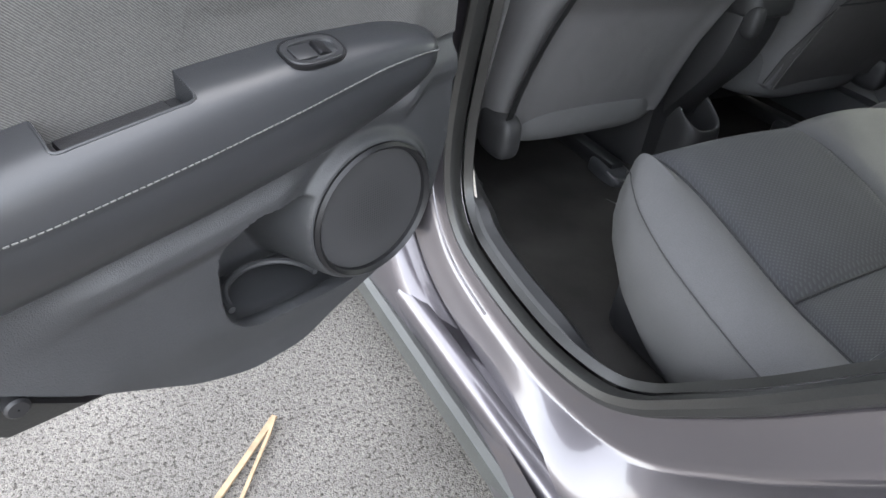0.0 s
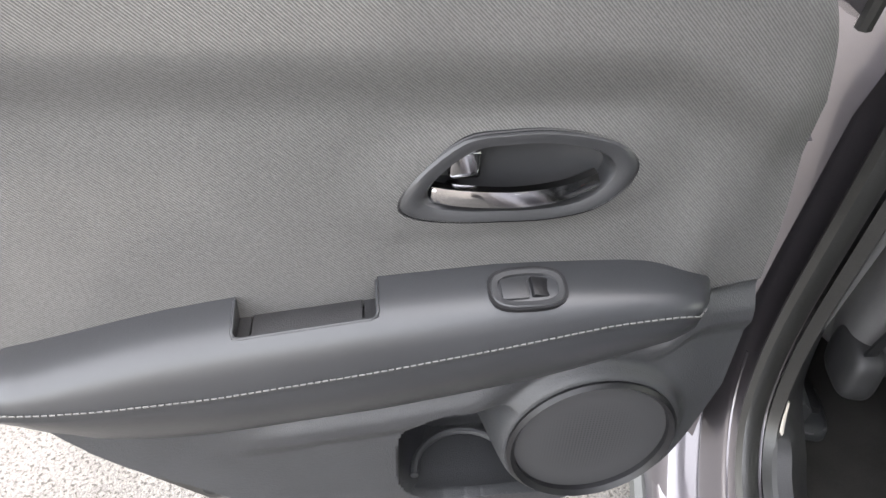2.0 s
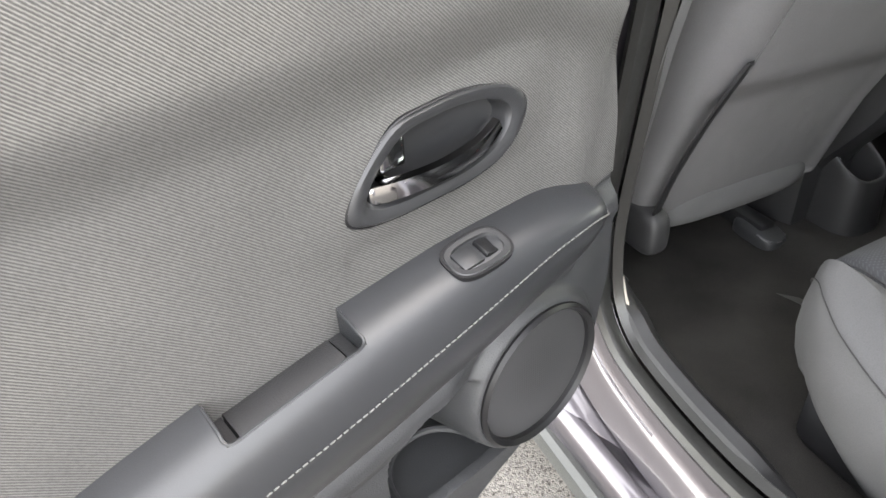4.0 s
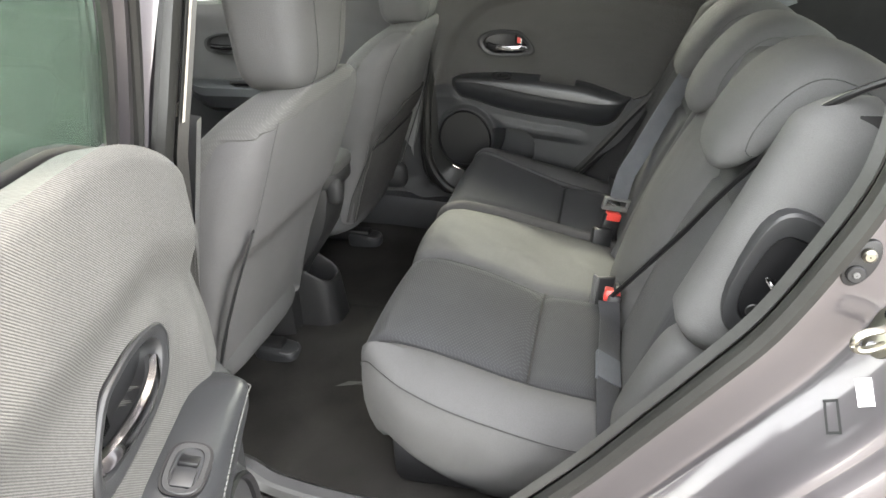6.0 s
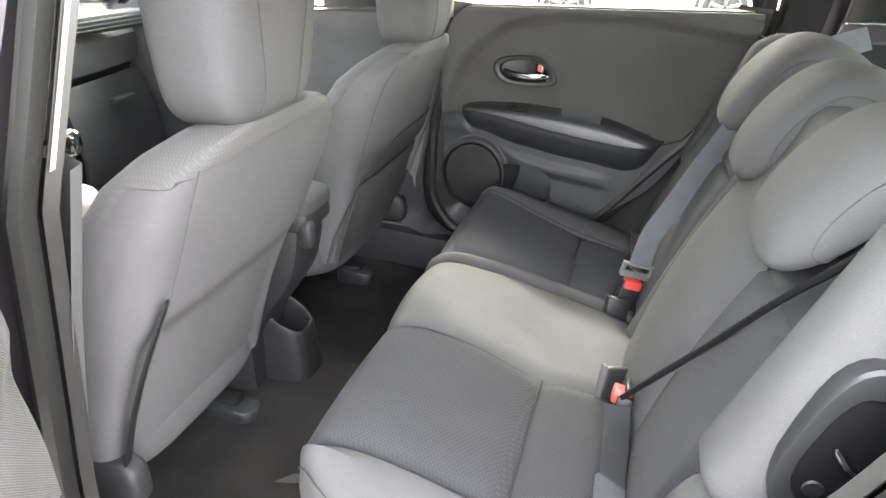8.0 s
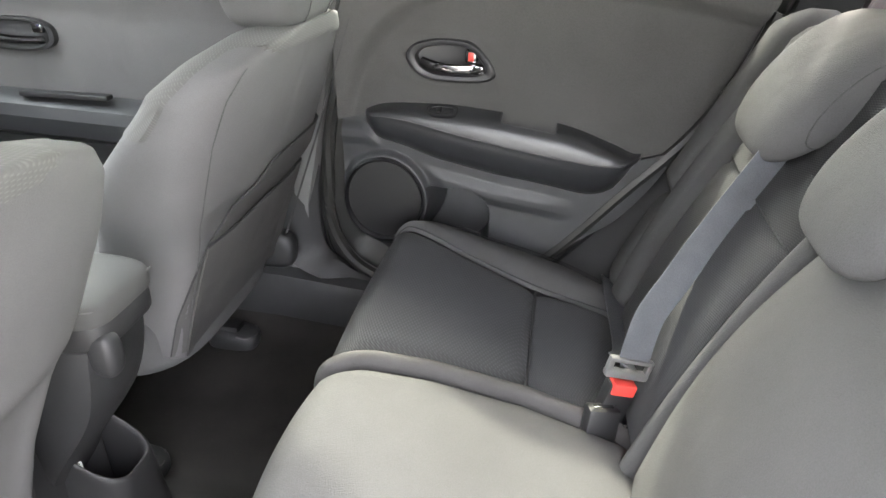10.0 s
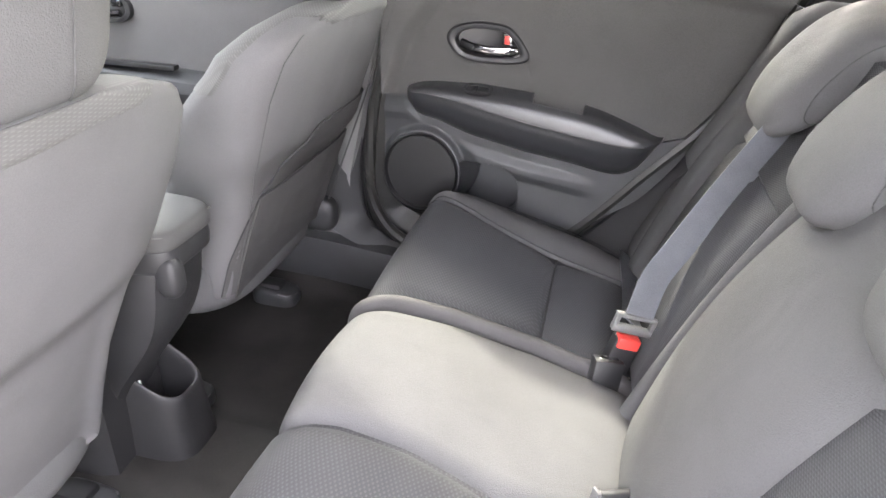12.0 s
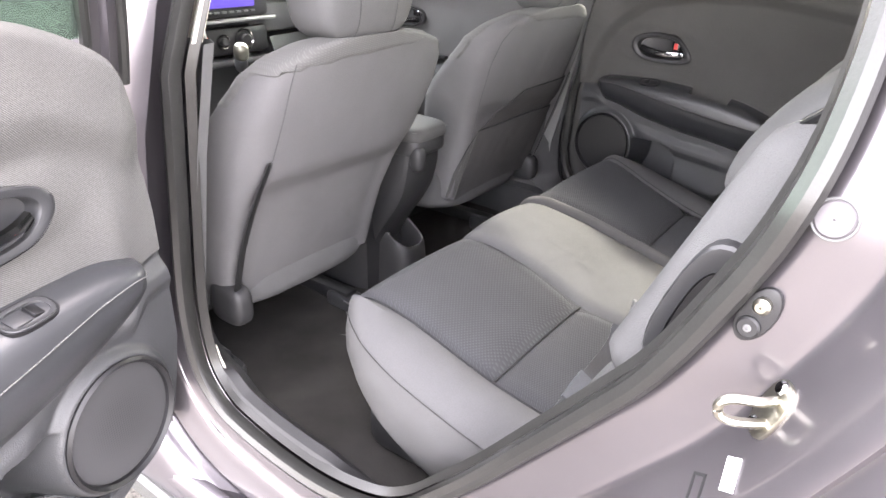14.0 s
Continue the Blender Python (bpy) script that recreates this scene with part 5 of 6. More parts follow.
belt = thing("seat_belt", "fastened dark grey seat belt lying across the rear seat", "seat belt", "seat belts")
part("lap_strap", webbing([(-0.292, -0.140, 0.652), (-0.33, -0.145, 0.628), (-0.42, -0.145, 0.612), (-0.53, -0.145, 0.600), (-0.60, -0.150, 0.565)], 0.047, (0.1, 0.75, 0.5)), M_DARKBELT, belt)
part("shoulder_strap", tube(smooth_path([(-0.272, -0.147, 0.655), on_back(-0.365, 0.278, 0.014), on_back(-0.432, 0.394, 0.013), on_back(-0.491, 0.481, 0.012), on_back(-0.584, 0.609, 0.006), on_back(-0.64, 0.70, -0.05)], 5), 0.0052, 8), M_JET, belt, "black twisted webbing")
part("lap_clip", ribbon([(-0.43, -0.143, 0.613), (-0.465, -0.144, 0.610), (-0.50, -0.145, 0.604)], 0.051, 0.008, (0.1, 0.75, 0.5)), M_BELT, belt, "folded webbing keeper")
buckle = part("buckle", move(box(-0.024, 0.024, -0.014, 0.014, -0.05, 0.03, 0.006), pose(-0.262, -0.148, 0.622, 10, 18, 0)), M_BLACK, belt)
part("button", move(box(-0.019, 0.019, -0.012, 0.020, 0.012, 0.036, 0.003), pose(-0.258, -0.146, 0.622, 10, 14, 0)), M_RED, buckle, "red release button")
part("tongue", move(box(-0.032, 0.032, -0.005, 0.005, 0.034, 0.050, 0.004), pose(-0.262, -0.148, 0.622, 10, 18, 0)), M_BLACK, belt)
sleeve = pose(-0.172, -0.128, 0.572, -6, 10, -62)
keeper = part("buckle_sleeve", move(box(-0.024, 0.028, -0.008, 0.008, -0.01, 0.068, 0.005, 3), sleeve), M_BEZEL, belt, "dark grey buckle sleeve")
part("sleeve_edge", move(box(-0.030, -0.023, -0.0085, 0.0085, -0.01, 0.072, 0.003), sleeve), M_GREYPLASTIC, keeper, "light grey edge")

belt = thing("seat_belt", "fastened grey seat belt across the far rear seat", "seat belt", "seat belts")
part("shoulder_strap", ribbon(smooth_path([(0.170, -0.156, 0.690), on_back(0.200, 0.17, 0.050), on_back(0.224, 0.23, 0.042), on_back(0.242, 0.30, 0.036), on_back(0.258, 0.42, 0.026), on_back(0.28, 0.52, 0.010), on_back(0.31, 0.62, -0.03), on_back(0.36, 0.70, -0.12)], 5), 0.048, 0.0022, (0.15, -0.9, -0.35)), M_BELT, belt, "grey ribbed webbing")
part("lap_strap", webbing([(0.185, -0.14, 0.675), (0.26, -0.155, 0.635), (0.40, -0.155, 0.612), (0.55, -0.15, 0.60), (0.63, -0.16, 0.56)], 0.047, (0.1, 0.8, 0.5)), M_BELT, belt)
bk = pose(0.168, -0.140, 0.632, 0, 14, -74)
b1 = part("buckle", move(box(-0.023, 0.023, -0.014, 0.014, -0.06, 0.02, 0.006), bk), M_BLACK, belt)
part("button", move(box(-0.019, 0.019, -0.0175, 0.008, 0.004, 0.0245, 0.003), bk), M_RED, b1, "red release button")
tg = move(join(box(-0.036, 0.036, -0.008, 0.008, 0.028, 0.042, 0.005, 3), box(-0.036, 0.036, -0.006, 0.006, 0.056, 0.064, 0.003), box(-0.036, -0.027, -0.006, 0.006, 0.032, 0.062, 0.003), box(0.027, 0.036, -0.006, 0.006, 0.032, 0.062, 0.003)), bk)
part("tongue", tg, M_GREYPLASTIC, belt, "grey plastic belt tongue")
belt = thing("belt_buckle", "black middle seat belt buckle standing between the seats", "belt buckle")
bk = pose(0.140, -0.118, 0.598, -10, 8, -74)
part("housing", move(box(-0.026, 0.026, -0.015, 0.015, -0.05, 0.022, 0.006), bk), M_BLACK, belt)
part("slot", move(box(-0.016, 0.016, -0.004, 0.004, 0.0215, 0.0235, 0.001), bk), M_CHROME, belt)
part("stalk", tube([(0.145, -0.13, 0.57), (0.155, -0.17, 0.58), (0.20, -0.20, 0.60)], 0.006, 8), M_CHROME, belt, "bright wire loop")


# ---- front seats ----
def front_seat(cx, pocket_flap):
    th = thing("front_seat", "dark grey cloth front car seat seen from behind", "car seat", "front seats")
    # back: b from 0 (foot) to 1 (top)
    def y_back(z):
        return 0.385 + (1.11 - z) * 0.37

    # height, half width on the outer side, on the inner side, half depth
    stations = [(0.572, 0.225, 0.20, 0.045), (0.58, 0.236, 0.212, 0.06), (0.66, 0.243, 0.215, 0.08), (0.74, 0.246, 0.218, 0.09), (0.82, 0.248, 0.238, 0.092), (0.90, 0.248, 0.275, 0.09), (1.0, 0.240, 0.294, 0.083), (1.06, 0.218, 0.284, 0.075), (1.095, 0.190, 0.25, 0.06), (1.12, 0.14, 0.17, 0.045), (1.13, 0.09, 0.10, 0.03)]
    fine = [[float(np.interp(k, range(len(stations)), [st_[c] for st_ in stations])) for c in range(4)] for k in np.linspace(0, len(stations) - 1, 48)]
    out = -1 if cx < 0 else 1

    def ring_at(z, wo, wi, d, grow=0.0, lift=None):
        sec = []
        for j in range(56):
            a = 2 * math.pi * j / 56
            ca, sa = math.cos(a), math.sin(a)
            grow_here = grow if sa > 0.05 or z > 1.117 - 0.022 * (1 + ca * out) or not grow else -0.006
            w = (wo if ca * out > 0 else wi) + grow_here
            x = w * math.copysign(abs(ca) ** 0.45, ca)
            y = (d + grow_here) * math.copysign(abs(sa) ** 0.6, sa)
            if sa < 0:  # rear face: a shallow hollow for the knees below a soft crease
                y += 0.022 * step(0.875, 0.825, z + 0.06 * x * out + 0.01 * math.sin(9 * x)) * step(1.0, 0.7, abs(x) / w)
            else:
                y += 0.045 * step(0.12, 0.22, abs(x)) * step(1.05, 0.9, z)
            sec.append(Vector((cx + x, y_back(z) + d + y, z + (lift(ca, sa) if lift else 0))))
        return sec

    def rear_y(x, z):
        """The rear face's depth at a place off the seat's middle line."""
        zs = [f[0] for f in fine]
        wo, wi, d = (float(np.interp(z, zs, [f[c] for f in fine])) for c in (1, 2, 3))
        w = wo if x * out > 0 else wi
        ca = min(1, abs(x) / w) ** (1 / 0.45)
        y = -d * math.sqrt(max(0, 1 - ca * ca)) ** 0.6
        y += 0.022 * step(0.875, 0.825, z + 0.06 * x * out + 0.01 * math.sin(9 * x)) * step(1.0, 0.7, abs(x) / w)
        return y_back(z) + d + y
    rows = [ring_at(*f) for f in fine]
    back = part("backrest", grid(rows, False, True, True), M_BACKCLOTH, th, "smooth grey backrest shell")
    # spotted cloth cap over the shoulders, higher at the rear
    rows = [ring_at(*f, grow=0.003) for f in fine if f[0] > 1.01]
    part("shoulder_cap", grid(rows, False, True), M_TOPCLOTH, back, "spotted grey cloth")
    # seams and the split of the cover
    for s in (out,):
        pth = [Vector((cx + s * x, y_back(z) - 0.0015 + 0.003 * 0, z)) for x, z in ((0.186, 1.098), (0.190, 1.06), (0.193, 1.0), (0.20, 0.93), (0.206, 0.90))]
        part("seam", tube(smooth_path(pth, 6), 0.0011, 5), M_THREAD, back)
    inner_seam = []
    for f in fine:
        if 0.62 < f[0] < 1.10:
            ring_ = ring_at(*f)
            inner_seam.append(ring_[34 if out > 0 else 50] + Vector((-out * 0.001, -0.001, 0)))
    if out > 0:
        part("seam", tube(inner_seam, 0.0010, 5), M_THREAD, back)
    strip = [Vector((cx + out * x, y_back(z) + o, z)) for x, z, o in ((0.206, 0.915, -0.001), (0.216, 0.87, 0.001), (0.226, 0.80, 0.004), (0.231, 0.72, 0.006), (0.229, 0.64, 0.006), (0.222, 0.60, 0.008))]
    part("zip_strip", ribbon(smooth_path(strip, 5), 0.016, 0.004, (1, 0.25, 0)), M_BLACK, back, "dark closing strip")
    # map pocket
    if pocket_flap:
        def low_width(z):  # the panel's edge on the inner side
            return -0.19 - 0.02 * step(0.86, 0.65, z)
        rows = []
        for i in range(25):
            u = i / 24
            hi = 0.905 - 0.14 * max(0, 1 - u / 0.35) ** 2
            rows.append([])
            for k in range(15):
                z = 0.585 + (hi - 0.585) * k / 14
                x = low_width(z) + (0.232 - low_width(z)) * u
                rows[-1].append(Vector((cx + x, rear_y(x, z) - 0.004 - (0.0 if 0.06 < u < 0.94 else -0.004), z)))
        panel = part("pocket_panel", solid(grid(rows), 0.003), M_POCKET_AND_SHADE, back, "darker grey cloth panel")
        part("seam", tube([row[-1] + Vector((0, -0.001, 0)) for row in rows], 0.002, 6), M_SEAM, panel)
        part("seam", tube([p + Vector((0, -0.001, 0)) for p in rows[0]], 0.002, 6), M_SEAM, panel)
        rows = []
        for i in range(25):
            u = i / 24
            x = -0.195 + 0.42 * u
            hi = 0.80 + 0.012 * math.sin(math.pi * u)
            rows.append([Vector((cx + x, rear_y(x, z) - 0.006 - 0.010 * math.sin(math.pi * u) ** 0.5 * step(0.60, 0.80, z), z)) for z in [0.578 + (hi - 0.578) * k / 12 for k in range(13)]])
        part("map_pocket", solid(grid(rows), 0.003), M_POCKET_AND_SHADE, panel, "dark grey cloth map pocket")
        part("pocket_edge", tube([row[-1] + Vector((0, -0.001, 0.001)) for row in rows], 0.0022, 6), M_SEAM, panel)
    # headrest on two posts
    hr = part("headrest", puff((cx, 0.425, 1.236), (0.131, 0.065, 0.117), 0.45, 0.5, 48, 28, lambda p: (p.x * (1 + 0.10 * (p.z / 0.115)), p.y * (1 + 0.1 * p.z / 0.115) - 0.06 * p.z + (0.012 if p.y > 0 else 0), p.z)), M_PLAIN, th, "plain grey cloth headrest")
    for s in (-0.45, 0.45):
        def hx(k):
            return cx + s * 0.128 * (1 + 0.10 * k) + 0.012 * s * math.sin(3 * k)
        part("seam", tube([(hx(k), 0.425 - 0.066 * (1 + 0.1 * k) * min(1, (1 - abs(k) ** 4.4) ** 0.225) - 0.0069 * k, 1.236 + 0.117 * k) for k in [-0.97 + 1.94 * i / 24 for i in range(25)]], 0.0009, 5), M_THREAD, hr)
    for s in (-1, 1):
        part("headrest_post", rod((cx + s * 0.06, 0.44, 1.08), (cx + s * 0.06, 0.43, 1.16), 0.007, 12), M_CHROME, th)
    # cushion and base
    part("cushion", puff((cx, 0.86, 0.60), (0.255, 0.27, 0.085), 0.5, 0.5), M_PLAIN, th)
    part("hinge_cover", puff((cx + out * 0.222, 0.605, 0.578), (0.027, 0.052, 0.046), 0.6, 0.6), M_SILL, th, "dark plastic hinge cover")
    for s in (-out * 0.235, out * 0.19):
        part("rail", box(cx + s - 0.022, cx + s + 0.022, 0.70, 1.2, 0.335, 0.375, 0.008), M_BLACK, th)
        cover = part("rail_cover", puff((cx + s, 0.722, 0.335), (0.037, 0.062, 0.030), 0.55, 0.6, 28, 14, lambda p: (p.x, p.y, p.z * (0.75 + 4.0 * (p.y + 0.062)) if p.z > 0 else p.z)), M_PLASTIC, th, "dark rail end cover")
        part("lip", tube(smooth_path([(cx + s - 0.034, 0.70, 0.358), (cx + s - 0.028, 0.676, 0.352), (cx + s, 0.664, 0.347), (cx + s + 0.028, 0.676, 0.352)], 4), 0.0025, 6), M_GREYPLASTIC, cover, "light grey lip")
    part("seat_pan", box(cx - 0.20, cx + 0.20, 0.80, 1.15, 0.44, 0.54, 0.03), M_BLACK, th)
    return th


front_seat(-0.385, False)
front_seat(0.385, True)

def smooth_rows(rows, n=4):
    """Rows of points rounded off from row to row."""
    lines = [smooth_path([row[k] for row in rows], n) for k in range(len(rows[0]))]
    return [list(r) for r in zip(*lines)]


# ---- centre console ----
console = thing("centre_console", "dark plastic centre console with cup recess and padded armrest", "console")
part("body", grid([[(x * w - 0.02, y, z) for x, z in [(-1, 0.36), (-1, h * 0.7 + 0.1), (-0.85, h), (0.85, h), (1, h * 0.7 + 0.1), (1, 0.36)]] for y, w, h in ((0.69, 0.075, 0.58), (0.72, 0.085, 0.66), (0.8, 0.09, 0.66), (1.0, 0.10, 0.62), (1.3, 0.11, 0.64), (1.5, 0.12, 0.70))], False, True, True), M_SILL, console)
mid = Vector((0.021, 0.672, 0))
cup_loop = [mid + Vector((0.057 * math.copysign(abs(math.cos(a)) ** 0.55, math.cos(a)) * (1 + 0.10 * math.sin(a)), 0.072 * math.copysign(abs(math.sin(a)) ** 0.55, math.sin(a)), 0)) for a in [2 * math.pi * k / 48 for k in range(48)]]
cup_rows = [[mid + (p - mid) * k + Vector((0, 0, z + (0.6 * (p.y - 0.60) * lift))) for p in cup_loop] for k, z, lift in ((1.34, 0.325, 0.0), (1.22, 0.352, 0.1), (1.13, 0.40, 0.5), (1.07, 0.445, 0.9), (1.035, 0.470, 1.0), (1.0, 0.482, 1.0), (0.95, 0.487, 1.0), (0.89, 0.484, 1.0), (0.84, 0.472, 1.0), (0.79, 0.44, 0.8), (0.74, 0.405, 0.3), (0.68, 0.392, 0.0), (0.4, 0.390, 0.0), (0.02, 0.390, 0.0))]
lines = [smooth_path([row[k] for row in cup_rows], 3) for k in range(48)]
cup = part("cup_recess", grid([list(r) for r in zip(*lines)], False, True), M_SILL, console, "dark cup recess at the console's end")
for k in range(3):
    part("mark", box(-0.024, -0.020 + 0.004 * (k % 2), 0.668 + 0.008 * k, 0.672 + 0.008 * k, 0.500, 0.520), M_WHITE, cup, "small white mark")
rows = []
for z, y, xl, xr in ((0.34, 0.715, -0.075, 0.075), (0.46, 0.70, -0.07, 0.07), (0.52, 0.675, -0.066, 0.064), (0.57, 0.64, -0.068, 0.060), (0.62, 0.603, -0.074, 0.057), (0.67, 0.572, -0.080, 0.056), (0.72, 0.555, -0.083, 0.056), (0.76, 0.548, -0.083, 0.056), (0.79, 0.546, -0.080, 0.054), (0.80, 0.56, -0.07, 0.045)):
    r = 0.022
    rows.append([Vector(p) for p in ((xl, y + 0.25, z), (xl, y + 0.08, z), (xl, y + r, z), (xl + 0.3 * r, y + 0.3 * r, z), (xl + r, y, z), (0.5 * (xl + xr), y - 0.006, z), (xr - r, y, z), (xr - 0.3 * r, y + 0.3 * r, z), (xr, y + r, z), (xr, y + 0.08, z), (xr, y + 0.25, z))])
part("rear_cover", grid([[Vector(p) for p in row] for row in smooth_rows(rows)], False, True), M_SILL, console)
part("armrest_box", puff((-0.014, 0.70, 0.808), (0.073, 0.178, 0.034), 0.45, 0.35), M_SILL, console)
part("armrest_pad", puff((-0.014, 0.70, 0.838), (0.075, 0.182, 0.024), 0.45, 0.35), M_PAD, console, "padded leatherette lid with stitching")
part("lid_stitching", tube(smooth_path([(-0.083, 0.80, 0.850), (-0.083, 0.60, 0.851), (-0.080, 0.545, 0.849), (-0.068, 0.527, 0.848), (-0.04, 0.523, 0.848), (0.045, 0.523, 0.848)], 6), 0.0013, 5), M_STITCH, console)
part("lid_hinge", puff((-0.062, 0.535, 0.778), (0.018, 0.020, 0.034), 0.7, 0.7, 20, 12), M_SILL, console)
part("catch", tube(smooth_path([(-0.046, 0.542, 0.792), (-0.040, 0.536, 0.770), (-0.050, 0.530, 0.752), (-0.066, 0.532, 0.748)], 4), 0.004, 8), M_GREYPLASTIC, console, "light grey crescent lid catch")
part("shifter_boot", puff((0.02, 1.22, 0.70), (0.06, 0.07, 0.09), 0.9, 0.9), M_BEIGE, console, "light shift boot")
part("shifter", join(rod((0.02, 1.22, 0.76), (0.02, 1.20, 0.88), 0.008), puff((0.02, 1.20, 0.90), (0.022, 0.028, 0.034), 0.7, 0.7, 20, 12)), M_CHROME, console, "chrome topped gear lever")
part("shift_plate", box(-0.07, 0.11, 1.05, 1.42, 0.655, 0.668, 0.004), M_GREYPLASTIC, console, "silver grey shift plate")

# ---- dashboard ----
dash = thing("dashboard", "black dashboard with screen, vents and glovebox", "dashboard")
dp = [(1.49, 0.62), (1.47, 0.75), (1.50, 0.88), (1.48, 0.95), (1.46, 1.0), (1.44, 1.06), (1.46, 1.12), (1.54, 1.145), (1.85, 1.08), (1.85, 0.62)]
part("body", grid([[(x, y + 0.10 * (x / 0.72) ** 2, z) for y, z in dp] for x in [-0.72 + 1.44 * k / 24 for k in range(25)]], False, True, True), M_PLASTIC, dash)
part("padded_band", grid([[(x, y + 0.10 * (x / 0.72) ** 2, z) for y, z in ((1.465, 0.968), (1.45, 0.975), (1.435, 1.015), (1.43, 1.065), (1.45, 1.085))] for x in [0.16 + 0.54 * k / 16 for k in range(17)]]), M_GREYPLASTIC, dash, "silver grey padded band")
part("air_vent", box(0.25, 0.66, 1.430, 1.50, 1.092, 1.142, 0.005), M_BLACK, dash, "long slatted air vent")
for k in range(3):
    part("vent_slat", box(0.26, 0.65, 1.425, 1.445, 1.103 + 0.012 * k, 1.106 + 0.012 * k), M_GREYPLASTIC, dash)
part("glovebox_lid", solid(grid([[(x, y + 0.10 * (x / 0.72) ** 2, z) for y, z in ((1.40, 0.66), (1.385, 0.76), (1.415, 0.90), (1.44, 0.955))] for x in [0.24 + 0.42 * k / 10 for k in range(11)]]), 0.012), M_PLASTIC, dash, "dark glovebox lid")
part("glovebox_handle", box(0.42, 0.52, 1.412, 1.435, 0.888, 0.906, 0.006), M_BEZEL, dash)
stack = part("audio_panel", box(-0.075, 0.235, 1.425, 1.50, 1.035, 1.185, 0.012), M_BLACK, dash, "gloss black control panel")


def screen_material():
    m = bpy.data.materials.new("lit screen")
    m.use_nodes = True
    b = m.node_tree.nodes["Principled BSDF"]
    b.inputs["Base Color"].default_value = (0.02, 0.02, 0.05, 1)
    b.inputs["Emission Color"].default_value = (0.22, 0.15, 1.0, 1)
    b.inputs["Emission Strength"].default_value = 0.02
    b.inputs["Roughness"].default_value = 0.15
    return m


part("screen", box(-0.014, 0.175, 1.420, 1.43, 1.066, 1.165, 0.003), screen_material(), stack, "lit blue display")
for z in (1.075, 1.125):
    part("knob", rod((-0.043, 1.427, z), (-0.043, 1.408, z), 0.015, 20, 0.003), M_CHROME, stack, "small chrome knob")
for k in range(7):
    part("button", box(-0.012 + 0.028 * k, 0.008 + 0.028 * k, 1.421, 1.427, 1.049, 1.056, 0.002), M_GREYPLASTIC, stack)
part("stack_trim", box(-0.095, 0.26, 1.415, 1.44, 1.020, 1.032, 0.004), M_SILVERTRIM, stack, "bright silver trim line")
climate = part("climate_panel", box(-0.090, 0.235, 1.432, 1.50, 0.915, 1.005, 0.018), M_BLACK, dash, "black climate panel")
for x, r in ((-0.041, 0.030), (0.042, 0.018), (0.126, 0.030)):
    k = part("climate_knob", rod((x, 1.435, 0.962), (x, 1.412, 0.962), r * 0.72, 28, 0.004), M_BLACK, climate)
    part("knob_ring", grid([[(x + q * math.cos(2 * math.pi * i / 28), y, 0.962 + q * math.sin(2 * math.pi * i / 28)) for i in range(28)] for q, y in ((r, 1.430), (r + 0.006, 1.425), (r + 0.007, 1.432))], False, True), M_CHROME, k, "chrome ring")
part("hot_arc", tube([(-0.041 + 0.026 * math.cos(a), 1.426, 0.962 + 0.026 * math.sin(a)) for a in [-1.0 + 2.0 * k / 10 for k in range(11)]], 0.0025, 6), M_RED, climate, "red warm scale")
part("cold_arc", tube([(-0.041 + 0.026 * math.cos(a), 1.426, 0.962 + 0.026 * math.sin(a)) for a in [2.2 + 2.0 * k / 10 for k in range(11)]], 0.0025, 6), M_COLD, climate, "pale blue cold scale")
part("lower_tray", box(-0.085, 0.225, 1.41, 1.49, 0.885, 0.905, 0.006), M_PLASTIC, dash)

gear = thing("gear_lever", "gear lever with a silver topped knob on the console", "gear lever")
knob = part("knob", puff((-0.100, 1.155, 0.978), (0.019, 0.022, 0.027), 0.8, 0.8, 24, 16), M_STEEL, gear, "silver topped knob")
part("grip", puff((-0.098, 1.163, 0.951), (0.017, 0.019, 0.032), 0.8, 0.8, 20, 14), M_LEATHER, knob, "black leatherette grip")
part("shaft", rod((-0.096, 1.168, 0.936), (-0.062, 1.225, 0.74), 0.008, 14, 0.001), M_CHROME, gear)
part("gaiter", grid([[(-0.05 - 0.004 * k + r * math.cos(2 * math.pi * i / 20), 1.228 + r * math.sin(2 * math.pi * i / 20), z) for i in range(20)] for k, (r, z) in enumerate(((0.075, 0.625), (0.062, 0.675), (0.050, 0.71), (0.030, 0.745), (0.012, 0.775)))], False, True), M_LEATHER, gear, "black leatherette gaiter")

wheel = thing("steering_wheel", "black steering wheel behind the near front seat", "steering wheel")
tilt = pose(-0.405, 1.17, 1.05, 68, 0, 0)
rim = [tilt @ Vector((0.185 * math.cos(a), 0.185 * math.sin(a), 0)) for a in [2 * math.pi * k / 40 for k in range(40)]]
part("rim", tube(rim, 0.016, 10, True), M_LEATHER, wheel)
part("hub", move(puff((0, 0, -0.03), (0.075, 0.065, 0.035), 0.6, 0.7), tilt), M_PLASTIC, wheel)
for a in (0, 180, 270):
    part("spoke", move(box(0.06, 0.178, -0.02, 0.02, -0.028, -0.008, 0.006), tilt @ pose(0, 0, 0, 0, 0, a)), M_GREYPLASTIC, wheel)
part("column", rod(tilt @ Vector((0, 0, -0.04)), tilt @ Vector((0, 0, -0.36)), 0.05, 20, 0.01), M_PLASTIC, wheel)

# ---- fittings on the near body side ----
from mathutils.bvhtree import BVHTree

jamb_sheet = opening_sheet(-1)
bmesh.ops.recalc_face_normals(jamb_sheet, faces=jamb_sheet.faces)
JAMB_TREE = BVHTree.FromBMesh(jamb_sheet)
jamb_sheet.free()


